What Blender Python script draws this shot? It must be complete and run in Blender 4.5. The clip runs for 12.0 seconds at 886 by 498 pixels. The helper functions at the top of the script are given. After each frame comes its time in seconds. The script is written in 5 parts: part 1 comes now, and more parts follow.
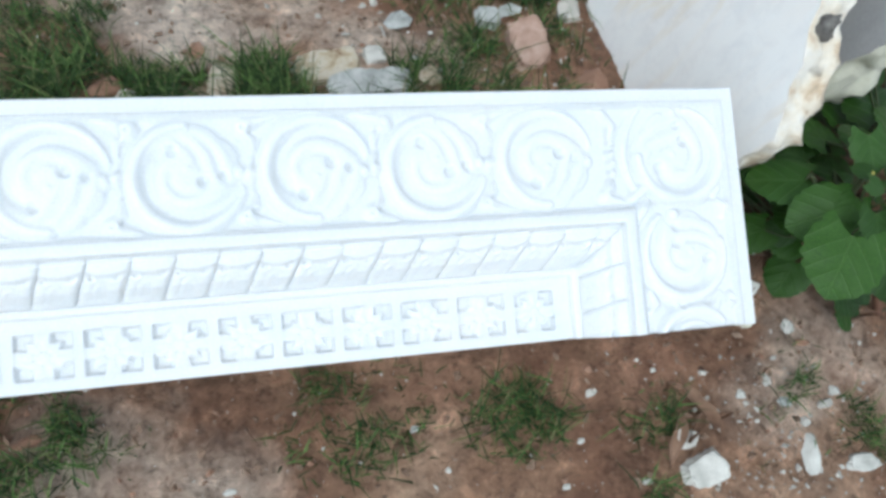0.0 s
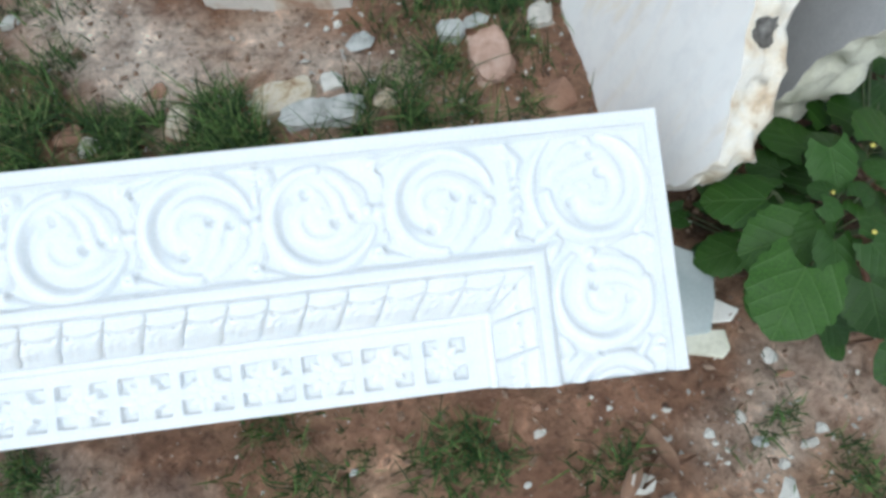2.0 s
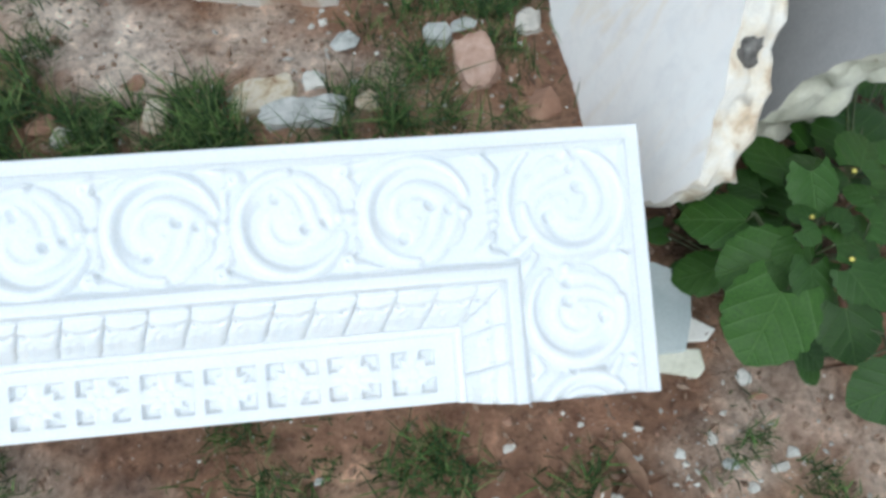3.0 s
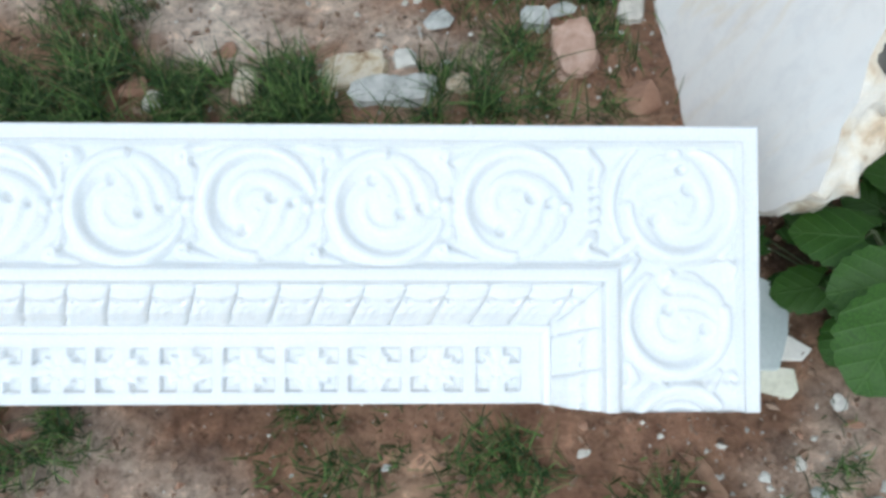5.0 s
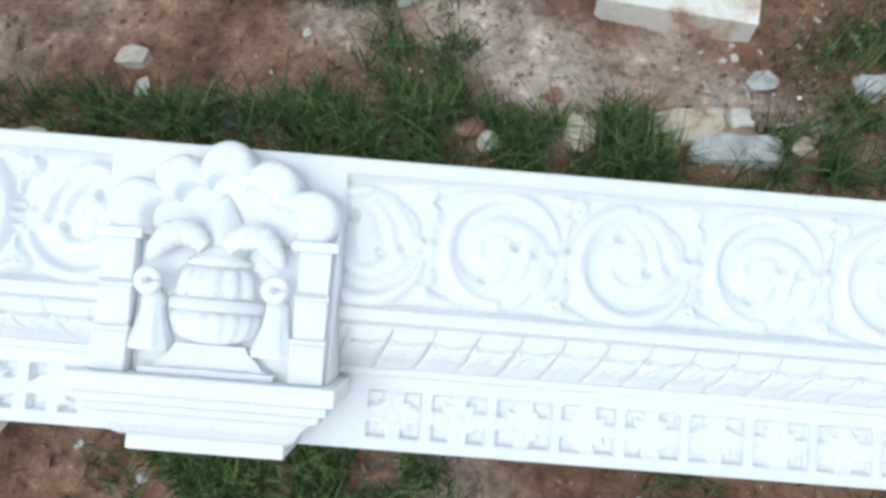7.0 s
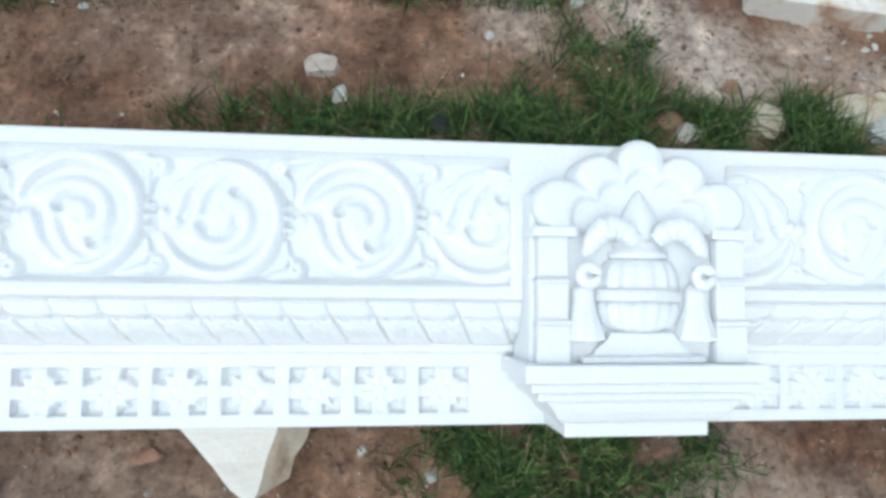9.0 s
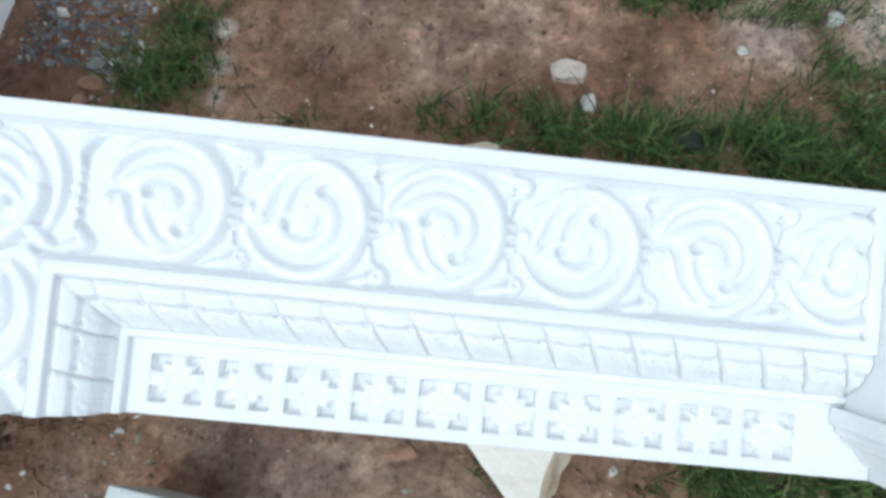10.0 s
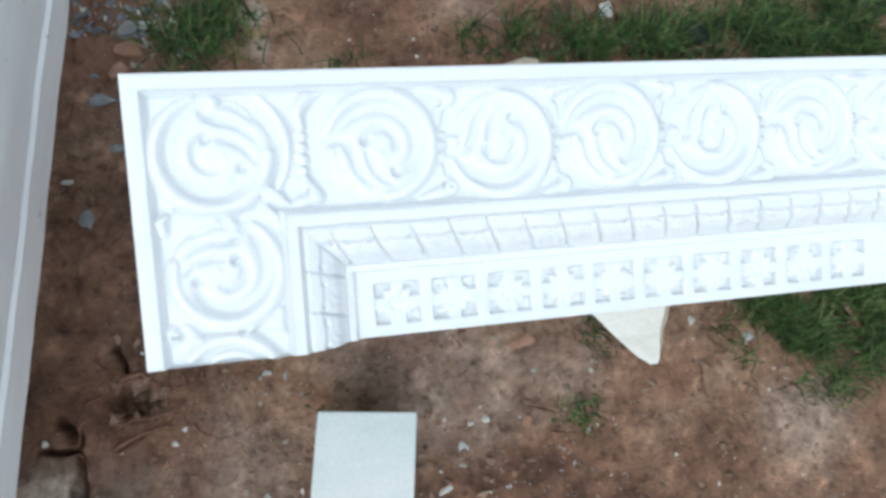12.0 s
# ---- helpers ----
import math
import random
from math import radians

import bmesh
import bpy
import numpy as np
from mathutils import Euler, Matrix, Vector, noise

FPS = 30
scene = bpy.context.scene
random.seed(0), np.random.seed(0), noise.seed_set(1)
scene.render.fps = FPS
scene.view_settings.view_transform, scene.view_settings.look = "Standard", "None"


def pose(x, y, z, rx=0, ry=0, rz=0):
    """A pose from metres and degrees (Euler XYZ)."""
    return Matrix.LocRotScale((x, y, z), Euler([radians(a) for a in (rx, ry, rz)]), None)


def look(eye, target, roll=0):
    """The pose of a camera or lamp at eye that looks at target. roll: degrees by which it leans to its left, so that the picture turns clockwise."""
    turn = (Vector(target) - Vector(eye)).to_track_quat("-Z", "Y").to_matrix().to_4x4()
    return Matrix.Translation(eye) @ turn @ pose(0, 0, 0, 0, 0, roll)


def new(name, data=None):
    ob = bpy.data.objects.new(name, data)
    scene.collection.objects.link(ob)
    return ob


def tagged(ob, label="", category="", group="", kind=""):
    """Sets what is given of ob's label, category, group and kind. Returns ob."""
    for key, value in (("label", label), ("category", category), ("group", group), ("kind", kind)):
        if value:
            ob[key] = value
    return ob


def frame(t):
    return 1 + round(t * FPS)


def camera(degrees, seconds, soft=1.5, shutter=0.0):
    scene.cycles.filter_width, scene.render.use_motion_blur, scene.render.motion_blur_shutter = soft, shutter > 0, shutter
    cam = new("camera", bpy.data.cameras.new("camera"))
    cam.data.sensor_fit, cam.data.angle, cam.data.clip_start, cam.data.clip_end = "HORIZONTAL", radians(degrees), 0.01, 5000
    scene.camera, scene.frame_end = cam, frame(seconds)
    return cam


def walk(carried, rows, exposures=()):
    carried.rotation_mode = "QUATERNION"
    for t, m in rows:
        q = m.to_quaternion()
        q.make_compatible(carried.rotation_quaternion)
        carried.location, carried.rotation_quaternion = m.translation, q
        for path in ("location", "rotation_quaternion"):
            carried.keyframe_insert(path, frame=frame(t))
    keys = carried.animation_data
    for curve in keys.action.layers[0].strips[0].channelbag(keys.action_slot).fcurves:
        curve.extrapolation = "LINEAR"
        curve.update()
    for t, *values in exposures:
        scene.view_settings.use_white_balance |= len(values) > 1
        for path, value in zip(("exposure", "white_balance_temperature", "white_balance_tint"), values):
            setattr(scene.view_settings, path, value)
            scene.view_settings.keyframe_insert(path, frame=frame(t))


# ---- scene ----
cam = camera(63.74, 12.0, soft=3.3)
# seconds, then the eye in metres and its turn in degrees
ROWS = [
    (0.0, 0.5305, -0.0728, 1.0154, 22.66, -6.10, -8.69),
    (0.5, 0.6866, -0.0677, 1.0441, 22.90, 0.65, -9.66),
    (1.0, 0.7820, -0.0386, 1.0310, 21.68, 2.68, -7.97),
    (1.5, 0.7880, -0.0248, 1.0236, 21.40, 4.34, -8.79),
    (2.0, 0.7834, -0.0196, 1.0170, 20.99, 2.79, -7.71),
    (2.5, 0.8045, -0.0117, 1.0091, 20.97, 1.22, -6.96),
    (4.3, 0.7929, 0.0145, 0.9852, 19.58, 1.01, -4.12),
    (4.5, 0.7967, 0.0159, 0.9799, 18.69, 1.15, -3.96),
    (5.0, 0.7546, 0.0192, 0.9831, 19.78, 3.36, -0.41),
    (5.5, 0.6489, 0.0269, 1.0005, 21.15, 1.31, 0.83),
    (6.0, 0.4957, -0.0006, 1.0311, 23.27, 0.36, -0.68),
    (6.5, 0.3797, -0.0190, 1.0426, 23.15, 0.18, 1.50),
    (7.0, 0.2467, 0.0448, 1.0064, 22.20, 2.50, 4.13),
    (7.2, 0.1904, 0.0749, 0.9941, 20.23, 4.30, 2.02),
    (8.8, -0.2062, 0.0183, 1.0393, 20.98, -1.58, -1.23),
    (9.0, -0.2425, 0.0146, 1.0457, 21.96, -2.19, -1.75),
    (9.5, -0.3400, 0.0124, 1.0529, 22.18, -1.50, 0.05),
    (10.0, -0.5349, 0.0595, 1.0525, 20.11, 0.68, 4.79),
    (10.2, -0.6315, 0.0538, 1.0637, 21.30, 3.35, 9.39),
    (10.5, -0.7763, 0.0536, 1.0980, 21.16, 1.67, 11.22),
    (10.8, -0.9146, 0.0427, 1.1178, 16.31, 0.32, 2.43),
    (11.0, -0.9571, 0.0205, 1.1349, 14.29, -3.21, 0.62),
    (11.5, -0.9680, 0.0276, 1.1500, 14.16, -8.37, -1.58),
    (12.0, -0.8850, 0.0249, 1.1482, 14.13, -6.45, -7.51),
]
walk(cam, [(t, pose(x, y, z, rx, ry, rz)) for t, x, y, z, rx, ry, rz in ROWS],
     exposures=[(0.0, 0.50, 5860, 2), (12.0, 0.50, 5860, 2)])

# ---- light ----
world = bpy.data.worlds.new("world")
scene.world = world
world.use_nodes = True
sky = world.node_tree.nodes.new("ShaderNodeTexSky")
sky.sky_type, sky.sun_disc = "NISHITA", False
sky.sun_elevation, sky.sun_rotation = radians(62), radians(208)
sky.air_density, sky.dust_density = 1.0, 3.0
background = world.node_tree.nodes["Background"]
# thin even cloud: the sky's own colour, mostly greyed
veil = world.node_tree.nodes.new("ShaderNodeHueSaturation")
veil.inputs["Saturation"].default_value = 0.30
world.node_tree.links.new(sky.outputs[0], veil.inputs["Color"])
world.node_tree.links.new(veil.outputs[0], background.inputs[0])
background.inputs[1].default_value = 0.15
sun = new("sun", bpy.data.lights.new("sun", "SUN"))
sun.data.energy, sun.data.angle, sun.data.color = 0.25, radians(70), (1.0, 0.96, 0.9)
sun.matrix_world = look((-0.4, -0.7, 2.6), (0, 0, 0))


# ---- materials ----
def nodes_of(name):
    m = bpy.data.materials.new(name)
    m.use_nodes = True
    return m, m.node_tree.nodes, m.node_tree.links, m.node_tree.nodes["Principled BSDF"]


def noise_node(nt, links, scale, detail=6, rough=0.6, vector=None, warp=0.0):
    n = nt.new("ShaderNodeTexNoise")
    n.inputs["Scale"].default_value, n.inputs["Detail"].default_value = scale, detail
    n.inputs["Roughness"].default_value, n.inputs["Distortion"].default_value = rough, warp
    if vector is not None:
        links.new(vector, n.inputs["Vector"])
    return n.outputs[0]


def ramp(nt, links, fac, stops):
    r = nt.new("ShaderNodeValToRGB")
    while len(r.color_ramp.elements) < len(stops):
        r.color_ramp.elements.new(0.5)
    for e, (p, c) in zip(r.color_ramp.elements, stops):
        e.position, e.color = p, (*c, 1) if len(c) == 3 else c
    links.new(fac, r.inputs[0])
    return r.outputs[0]


def mix(nt, links, fac, a, b, mode="MIX"):
    n = nt.new("ShaderNodeMix")
    n.data_type, n.blend_type = "RGBA", mode
    for v, i in ((fac, 0), (a, 6), (b, 7)):
        if isinstance(v, (int, float)):
            n.inputs[i].default_value = v
        elif isinstance(v, tuple):
            n.inputs[i].default_value = (*v, 1)
        else:
            links.new(v, n.inputs[i])
    return n.outputs[2]


def bump(nt, links, bsdf, height, strength, distance):
    b = nt.new("ShaderNodeBump")
    b.inputs["Strength"].default_value, b.inputs["Distance"].default_value = strength, distance
    links.new(height, b.inputs["Height"])
    links.new(b.outputs[0], bsdf.inputs["Normal"])


def place(nt):
    return nt.new("ShaderNodeTexCoord").outputs["Object"]


def where(nt):
    return nt.new("ShaderNodeNewGeometry").outputs["Position"]


def stone(name, stops, scale, fine, rough=0.55, depth=0.002, veins=None, vein_scale=3.0, random_tint=0.0):
    """A mineral surface: cloudy colour, fine grain, optional veins."""
    m, nt, links, bsdf = nodes_of(name)
    at = where(nt)
    c = ramp(nt, links, noise_node(nt, links, scale, 5, 0.6, at, 0.4), stops)
    g = noise_node(nt, links, fine, 4, 0.7, at)
    c = mix(nt, links, 0.22, c, ramp(nt, links, g, [(0.3, (0.35, 0.35, 0.35)), (0.7, (0.95, 0.95, 0.95))]), "MULTIPLY")
    if veins:
        v = ramp(nt, links, noise_node(nt, links, vein_scale, 8, 0.62, at, 1.6), [(0.46, (0, 0, 0)), (0.5, (1, 1, 1)), (0.54, (0, 0, 0))])
        c = mix(nt, links, mix(nt, links, 0.6, (0, 0, 0), v), c, veins)
    if random_tint:
        r = nt.new("ShaderNodeObjectInfo").outputs["Random"]
        c = mix(nt, links, random_tint, c, ramp(nt, links, r, [(0, (0.55, 0.5, 0.46)), (0.5, (1, 1, 1)), (1, (0.8, 0.84, 0.86))]), "MULTIPLY")
    links.new(c, bsdf.inputs["Base Color"])
    bsdf.inputs["Roughness"].default_value = rough
    bump(nt, links, bsdf, g, 0.5, depth)
    return m


MARBLE = stone("carved_marble", [(0.3, (0.815, 0.842, 0.858)), (0.55, (0.842, 0.862, 0.873)), (0.75, (0.858, 0.866, 0.868))], 5, 420, 0.5, 0.0004)
# light creeps a little way into white marble
see_in = MARBLE.node_tree.nodes["Principled BSDF"]
see_in.inputs["Subsurface Weight"].default_value, see_in.inputs["Subsurface Scale"].default_value = 0.85, 0.009
see_in.inputs["Subsurface Radius"].default_value = (1.0, 0.95, 0.9)
BLOCK = stone("sawn_marble", [(0.3, (0.66, 0.68, 0.70)), (0.6, (0.78, 0.79, 0.79)), (0.8, (0.83, 0.82, 0.80))], 3.5, 240, 0.55, 0.0006, (0.55, 0.57, 0.58), 4.0)
CREAM = stone("cream_marble", [(0.25, (0.67, 0.648, 0.562)), (0.5, (0.799, 0.778, 0.713)), (0.8, (0.864, 0.853, 0.821))], 7, 200, 0.6, 0.001)
STAINED = stone("stained_cream_marble", [(0.34, (0.454, 0.302, 0.216)), (0.44, (0.691, 0.605, 0.508)), (0.55, (0.821, 0.799, 0.745)), (0.8, (0.756, 0.713, 0.67))], 13, 160, 0.7, 0.002)
SAWN = stone("green_white_marble", [(0.3, (0.454, 0.518, 0.513)), (0.5, (0.562, 0.616, 0.605)), (0.7, (0.648, 0.67, 0.648))], 6, 220, 0.55, 0.0008)
GREY = stone("grey_marble", [(0.3, (0.324, 0.329, 0.335)), (0.6, (0.454, 0.454, 0.459)), (0.8, (0.562, 0.562, 0.562))], 4, 180, 0.6, 0.001)
BROKEN = stone("broken_marble", [(0.25, (0.34, 0.28, 0.21)), (0.36, (0.60, 0.47, 0.33)), (0.44, (0.76, 0.68, 0.55)), (0.58, (0.82, 0.78, 0.70)), (0.8, (0.66, 0.65, 0.62))], 22, 160, 0.8, 0.003)
PALE = stone("pale_broken_marble", [(0.25, (0.518, 0.508, 0.378)), (0.45, (0.713, 0.702, 0.572)), (0.8, (0.799, 0.778, 0.67))], 18, 160, 0.8, 0.003)
PINK = stone("pink_granite", [(0.3, (0.324, 0.194, 0.14)), (0.55, (0.475, 0.324, 0.254)), (0.8, (0.626, 0.486, 0.41))], 30, 260, 0.75, 0.002)
CHIP = stone("marble_chip", [(0.3, (0.432, 0.421, 0.378)), (0.55, (0.648, 0.626, 0.572)), (0.75, (0.799, 0.778, 0.713))], 24, 220, 0.7, 0.001, random_tint=0.5)
SLATE = stone("grey_green_stone", [(0.3, (0.281, 0.292, 0.27)), (0.5, (0.475, 0.486, 0.464)), (0.8, (0.648, 0.648, 0.616))], 34, 130, 0.75, 0.007)
YELLOW = stone("yellow_stone", [(0.32, (0.281, 0.184, 0.108)), (0.44, (0.497, 0.41, 0.281)), (0.58, (0.594, 0.54, 0.432)), (0.75, (0.432, 0.313, 0.216))], 38, 120, 0.8, 0.007)
TAN = stone("tan_stone", [(0.3, (0.432, 0.324, 0.216)), (0.5, (0.594, 0.508, 0.389)), (0.8, (0.691, 0.648, 0.562))], 25, 160, 0.8, 0.002)
EARTH = stone("brown_earth_clod", [(0.3, (0.173, 0.108, 0.0734)), (0.55, (0.292, 0.194, 0.135)), (0.8, (0.41, 0.302, 0.227))], 25, 140, 0.95, 0.003, random_tint=0.3)
CLAY = stone("red_clay_lump", [(0.3, (0.259, 0.14, 0.0918)), (0.6, (0.367, 0.216, 0.146)), (0.8, (0.454, 0.302, 0.216))], 25, 140, 0.9, 0.003)
COAL = stone("black_plastic", [(0.3, (0.012, 0.012, 0.015)), (0.7, (0.03, 0.03, 0.035))], 20, 120, 0.4, 0.001)
BEIGE = stone("beige_stone", [(0.3, (0.367, 0.302, 0.248)), (0.5, (0.497, 0.432, 0.367)), (0.8, (0.626, 0.572, 0.518))], 40, 160, 0.8, 0.002)
DARK_LUMP = stone("dark_inclusion", [(0.3, (0.10, 0.095, 0.09)), (0.6, (0.20, 0.19, 0.175)), (0.8, (0.34, 0.33, 0.30))], 60, 200, 0.85, 0.003)
RUST = stone("orange_stain", [(0.3, (0.46, 0.19, 0.08)), (0.7, (0.60, 0.31, 0.16))], 60, 300, 0.85, 0.001)
GRAVEL = stone("blue_grey_gravel", [(0.3, (0.14, 0.151, 0.162)), (0.6, (0.292, 0.302, 0.313)), (0.8, (0.497, 0.497, 0.486))], 30, 200, 0.8, 0.001, random_tint=0.4)


def streaked():
    """Sawn marble with long faint streaks along the slab."""
    m, nt, links, bsdf = nodes_of("streaked_marble")
    at = where(nt)
    v = nt.new("ShaderNodeVectorMath")
    v.operation = "MULTIPLY"
    links.new(at, v.inputs[0])
    v.inputs[1].default_value = (14, 1.2, 22)
    n = noise_node(nt, links, 1.0, 6, 0.6, v.outputs[0], 0.5)
    c = ramp(nt, links, n, [(0.32, (0.86, 0.87, 0.875)), (0.46, (0.925, 0.93, 0.93)), (0.56, (0.89, 0.895, 0.90)), (0.62, (0.95, 0.95, 0.95)), (0.75, (0.92, 0.92, 0.92))])
    d = ramp(nt, links, noise_node(nt, links, 7, 6, 0.7, at, 0.8), [(0.35, (0.96, 0.96, 0.965)), (0.6, (1, 1, 1))])
    c = mix(nt, links, 0.8, c, d, "MULTIPLY")
    specks = ramp(nt, links, noise_node(nt, links, 55, 2, 0.5, at), [(0.70, (0, 0, 0)), (0.76, (0.5, 0.5, 0.5))])
    c = mix(nt, links, specks, c, (0.36, 0.35, 0.34))
    links.new(c, bsdf.inputs["Base Color"])
    bsdf.inputs["Roughness"].default_value = 0.5
    bump(nt, links, bsdf, n, 0.35, 0.002)
    return m


STACK = streaked()


def weathered():
    """A sawn marble face with soft grey and warm stains running up it."""
    m, nt, links, bsdf = nodes_of("weathered_marble")
    at = where(nt)
    v = nt.new("ShaderNodeVectorMath")
    v.operation = "MULTIPLY"
    links.new(at, v.inputs[0])
    v.inputs[1].default_value = (2.5, 11, 2.5)
    n = noise_node(nt, links, 1.0, 6, 0.6, v.outputs[0], 0.8)
    c = ramp(nt, links, n, [(0.30, (0.88, 0.875, 0.86)), (0.45, (0.91, 0.905, 0.885)), (0.56, (0.92, 0.90, 0.87)), (0.63, (0.89, 0.835, 0.75)), (0.70, (0.91, 0.885, 0.85))])
    d = ramp(nt, links, noise_node(nt, links, 26, 6, 0.7, at, 0.5), [(0.36, (0.92, 0.92, 0.93)), (0.55, (1, 1, 1))])
    c = mix(nt, links, 0.8, c, d, "MULTIPLY")
    links.new(c, bsdf.inputs["Base Color"])
    bsdf.inputs["Roughness"].default_value = 0.5
    bump(nt, links, bsdf, d, 0.3, 0.001)
    return m


WEATHERED = weathered()


def soil():
    m, nt, links, bsdf = nodes_of("red_brown_soil")
    at = where(nt)
    big = noise_node(nt, links, 2.6, 5, 0.62, at, 0.6)
    c = ramp(nt, links, big, [(0.32, (0.105, 0.054, 0.033)), (0.44, (0.205, 0.112, 0.068)), (0.56, (0.310, 0.185, 0.116)), (0.72, (0.42, 0.290, 0.200))])
    mid = noise_node(nt, links, 19, 6, 0.68, at, 0.3)
    # dry pale crusts, red earth, painted shade and dust: centre, reach
    for x, y, r, strong, tone in [(*p, (0.66, 0.565, 0.465)) for p in PALE_CRUSTS] + [(*p, (0.38, 0.215, 0.14)) for p in RED_PATCHES] + [(*p, (0.045, 0.030, 0.020)) for p in SHADED_MOULD] + [(*p, (0.130, 0.080, 0.055)) for p in SHADED_EARTH] + [(*p, (0.335, 0.265, 0.215)) for p in DUSTY]:
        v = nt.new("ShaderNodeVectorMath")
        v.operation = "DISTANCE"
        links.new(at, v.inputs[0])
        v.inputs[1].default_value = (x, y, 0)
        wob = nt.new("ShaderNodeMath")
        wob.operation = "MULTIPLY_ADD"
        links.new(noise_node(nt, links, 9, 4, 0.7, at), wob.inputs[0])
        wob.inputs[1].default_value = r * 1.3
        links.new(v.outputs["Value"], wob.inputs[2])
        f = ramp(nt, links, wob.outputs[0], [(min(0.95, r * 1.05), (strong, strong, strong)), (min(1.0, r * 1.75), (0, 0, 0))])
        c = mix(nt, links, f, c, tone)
    c = mix(nt, links, 0.85, c, ramp(nt, links, mid, [(0.33, (0.34, 0.29, 0.27)), (0.44, (0.76, 0.73, 0.71)), (0.55, (1.0, 0.98, 0.96)), (0.66, (1.6, 1.56, 1.54))]), "MULTIPLY")
    grit = noise_node(nt, links, 64, 5, 0.7, at, 0.4)
    c = mix(nt, links, 0.7, c, ramp(nt, links, grit, [(0.34, (0.28, 0.25, 0.23)), (0.47, (0.92, 0.90, 0.89)), (0.60, (1.08, 1.06, 1.05)), (0.70, (1.7, 1.7, 1.7))]), "MULTIPLY")
    red = noise_node(nt, links, 6.5, 3, 0.5, at)
    c = mix(nt, links, mix(nt, links, 0.45, (0, 0, 0), ramp(nt, links, red, [(0.5, (0, 0, 0)), (0.7, (1, 1, 1))])), c, (0.25, 0.118, 0.066))
    speck = nt.new("ShaderNodeTexVoronoi")
    speck.inputs["Scale"].default_value = 95
    links.new(at, speck.inputs["Vector"])
    s = ramp(nt, links, speck.outputs["Distance"], [(0.10, (1, 1, 1)), (0.17, (0, 0, 0))])
    keep = ramp(nt, links, noise_node(nt, links, 31, 2, 0.5, at), [(0.56, (0, 0, 0)), (0.6, (0.8, 0.8, 0.8))])
    c = mix(nt, links, mix(nt, links, 1.0, s, keep, "MULTIPLY"), c, (0.50, 0.45, 0.39))
    # worm and ant holes, rotten bits
    dots = nt.new("ShaderNodeTexVoronoi")
    dots.inputs["Scale"].default_value = 34
    links.new(at, dots.inputs["Vector"])
    d = ramp(nt, links, dots.outputs["Distance"], [(0.13, (1, 1, 1)), (0.22, (0, 0, 0))])
    some = ramp(nt, links, noise_node(nt, links, 12, 2, 0.5, at), [(0.54, (0, 0, 0)), (0.64, (0.85, 0.85, 0.85))])
    c = mix(nt, links, mix(nt, links, 1.0, d, some, "MULTIPLY"), c, (0.045, 0.026, 0.018))
    c = mix(nt, links, 1.0, c, (1.32, 1.35, 1.38), "MULTIPLY")
    links.new(c, bsdf.inputs["Base Color"])
    bsdf.inputs["Roughness"].default_value = 0.95
    fine = noise_node(nt, links, 120, 8, 0.75, at)
    bump(nt, links, bsdf, mix(nt, links, 0.45, mid, fine), 1.0, 0.026)
    return m


PALE_CRUSTS = [(0.34, 0.80, 0.15, 0.95), (0.20, 0.90, 0.12, 0.8), (-0.14, -0.06, 0.10, 0.35), (0.20, 0.06, 0.13, 0.5), (0.36, 0.0, 0.10, 0.5), (-1.335, -0.02, 0.055, 0.85), (-0.05, 0.90, 0.10, 0.5), (-1.0, 0.76, 0.035, 0.9), (-0.995, 0.69, 0.03, 0.9), (-1.005, 0.83, 0.03, 0.9), (0.62, 0.78, 0.09, 0.6), (0.52, 0.86, 0.11, 0.7), (0.15, 0.92, 0.12, 0.6), (1.26, 0.10, 0.12, 0.5), (1.40, 0.02, 0.10, 0.5), (1.15, 0.03, 0.08, 0.35), (-0.75, 0.90, 0.14, 0.2), (-0.45, 0.93, 0.15, 0.3), (0.0, 0.86, 0.09, 0.25), (0.62, 0.70, 0.12, 0.35), (-0.62, 0.78, 0.10, 0.22), (-0.72, 0.06, 0.12, 0.3), (0.75, 0.72, 0.08, 0.4)]
RED_PATCHES = [(0.80, 0.10, 0.09, 0.75), (0.97, 0.12, 0.08, 0.7), (0.66, 0.13, 0.07, 0.6), (-0.38, 0.88, 0.10, 0.5), (1.0, 0.66, 0.07, 0.5), (-0.80, 0.13, 0.07, 0.5)]
# dark mould with the shade under weed and between slabs painted in
SHADED_MOULD = [(1.33, 0.33, 0.15, 0.9), (1.50, 0.52, 0.13, 0.9), (1.19, 0.36, 0.06, 0.8)]
# moist darker earth; beside the stack, shade is painted into the colour too
SHADED_EARTH = [(-1.20, 0.22, 0.08, 0.55), (-1.19, 0.42, 0.09, 0.6), (-1.20, 0.58, 0.07, 0.5), (-1.10, 0.10, 0.06, 0.4), (-0.86, 0.08, 0.05, 0.5)]
# greyish trodden dust
DUSTY = [(-1.06, -0.02, 0.12, 0.6), (-1.24, -0.03, 0.07, 0.5), (-0.76, 0.10, 0.13, 0.65), (-0.90, 0.13, 0.06, 0.6), (-0.55, 0.08, 0.10, 0.5)]
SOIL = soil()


def blade_material(name, low, high):
    m, nt, links, bsdf = nodes_of(name)
    r = nt.new("ShaderNodeNewGeometry").outputs["Random Per Island"]
    c = ramp(nt, links, r, [(0.0, low), (0.62, tuple(a + 0.30 * (b - a) for a, b in zip(low, high))), (0.90, high), (1.0, (0.24, 0.19, 0.10))])
    links.new(c, bsdf.inputs["Base Color"])
    bsdf.inputs["Roughness"].default_value, bsdf.inputs["Specular IOR Level"].default_value = 0.65, 0.2
    return m


GRASS = blade_material("grass_blades", (0.012, 0.030, 0.010), (0.132, 0.222, 0.060))


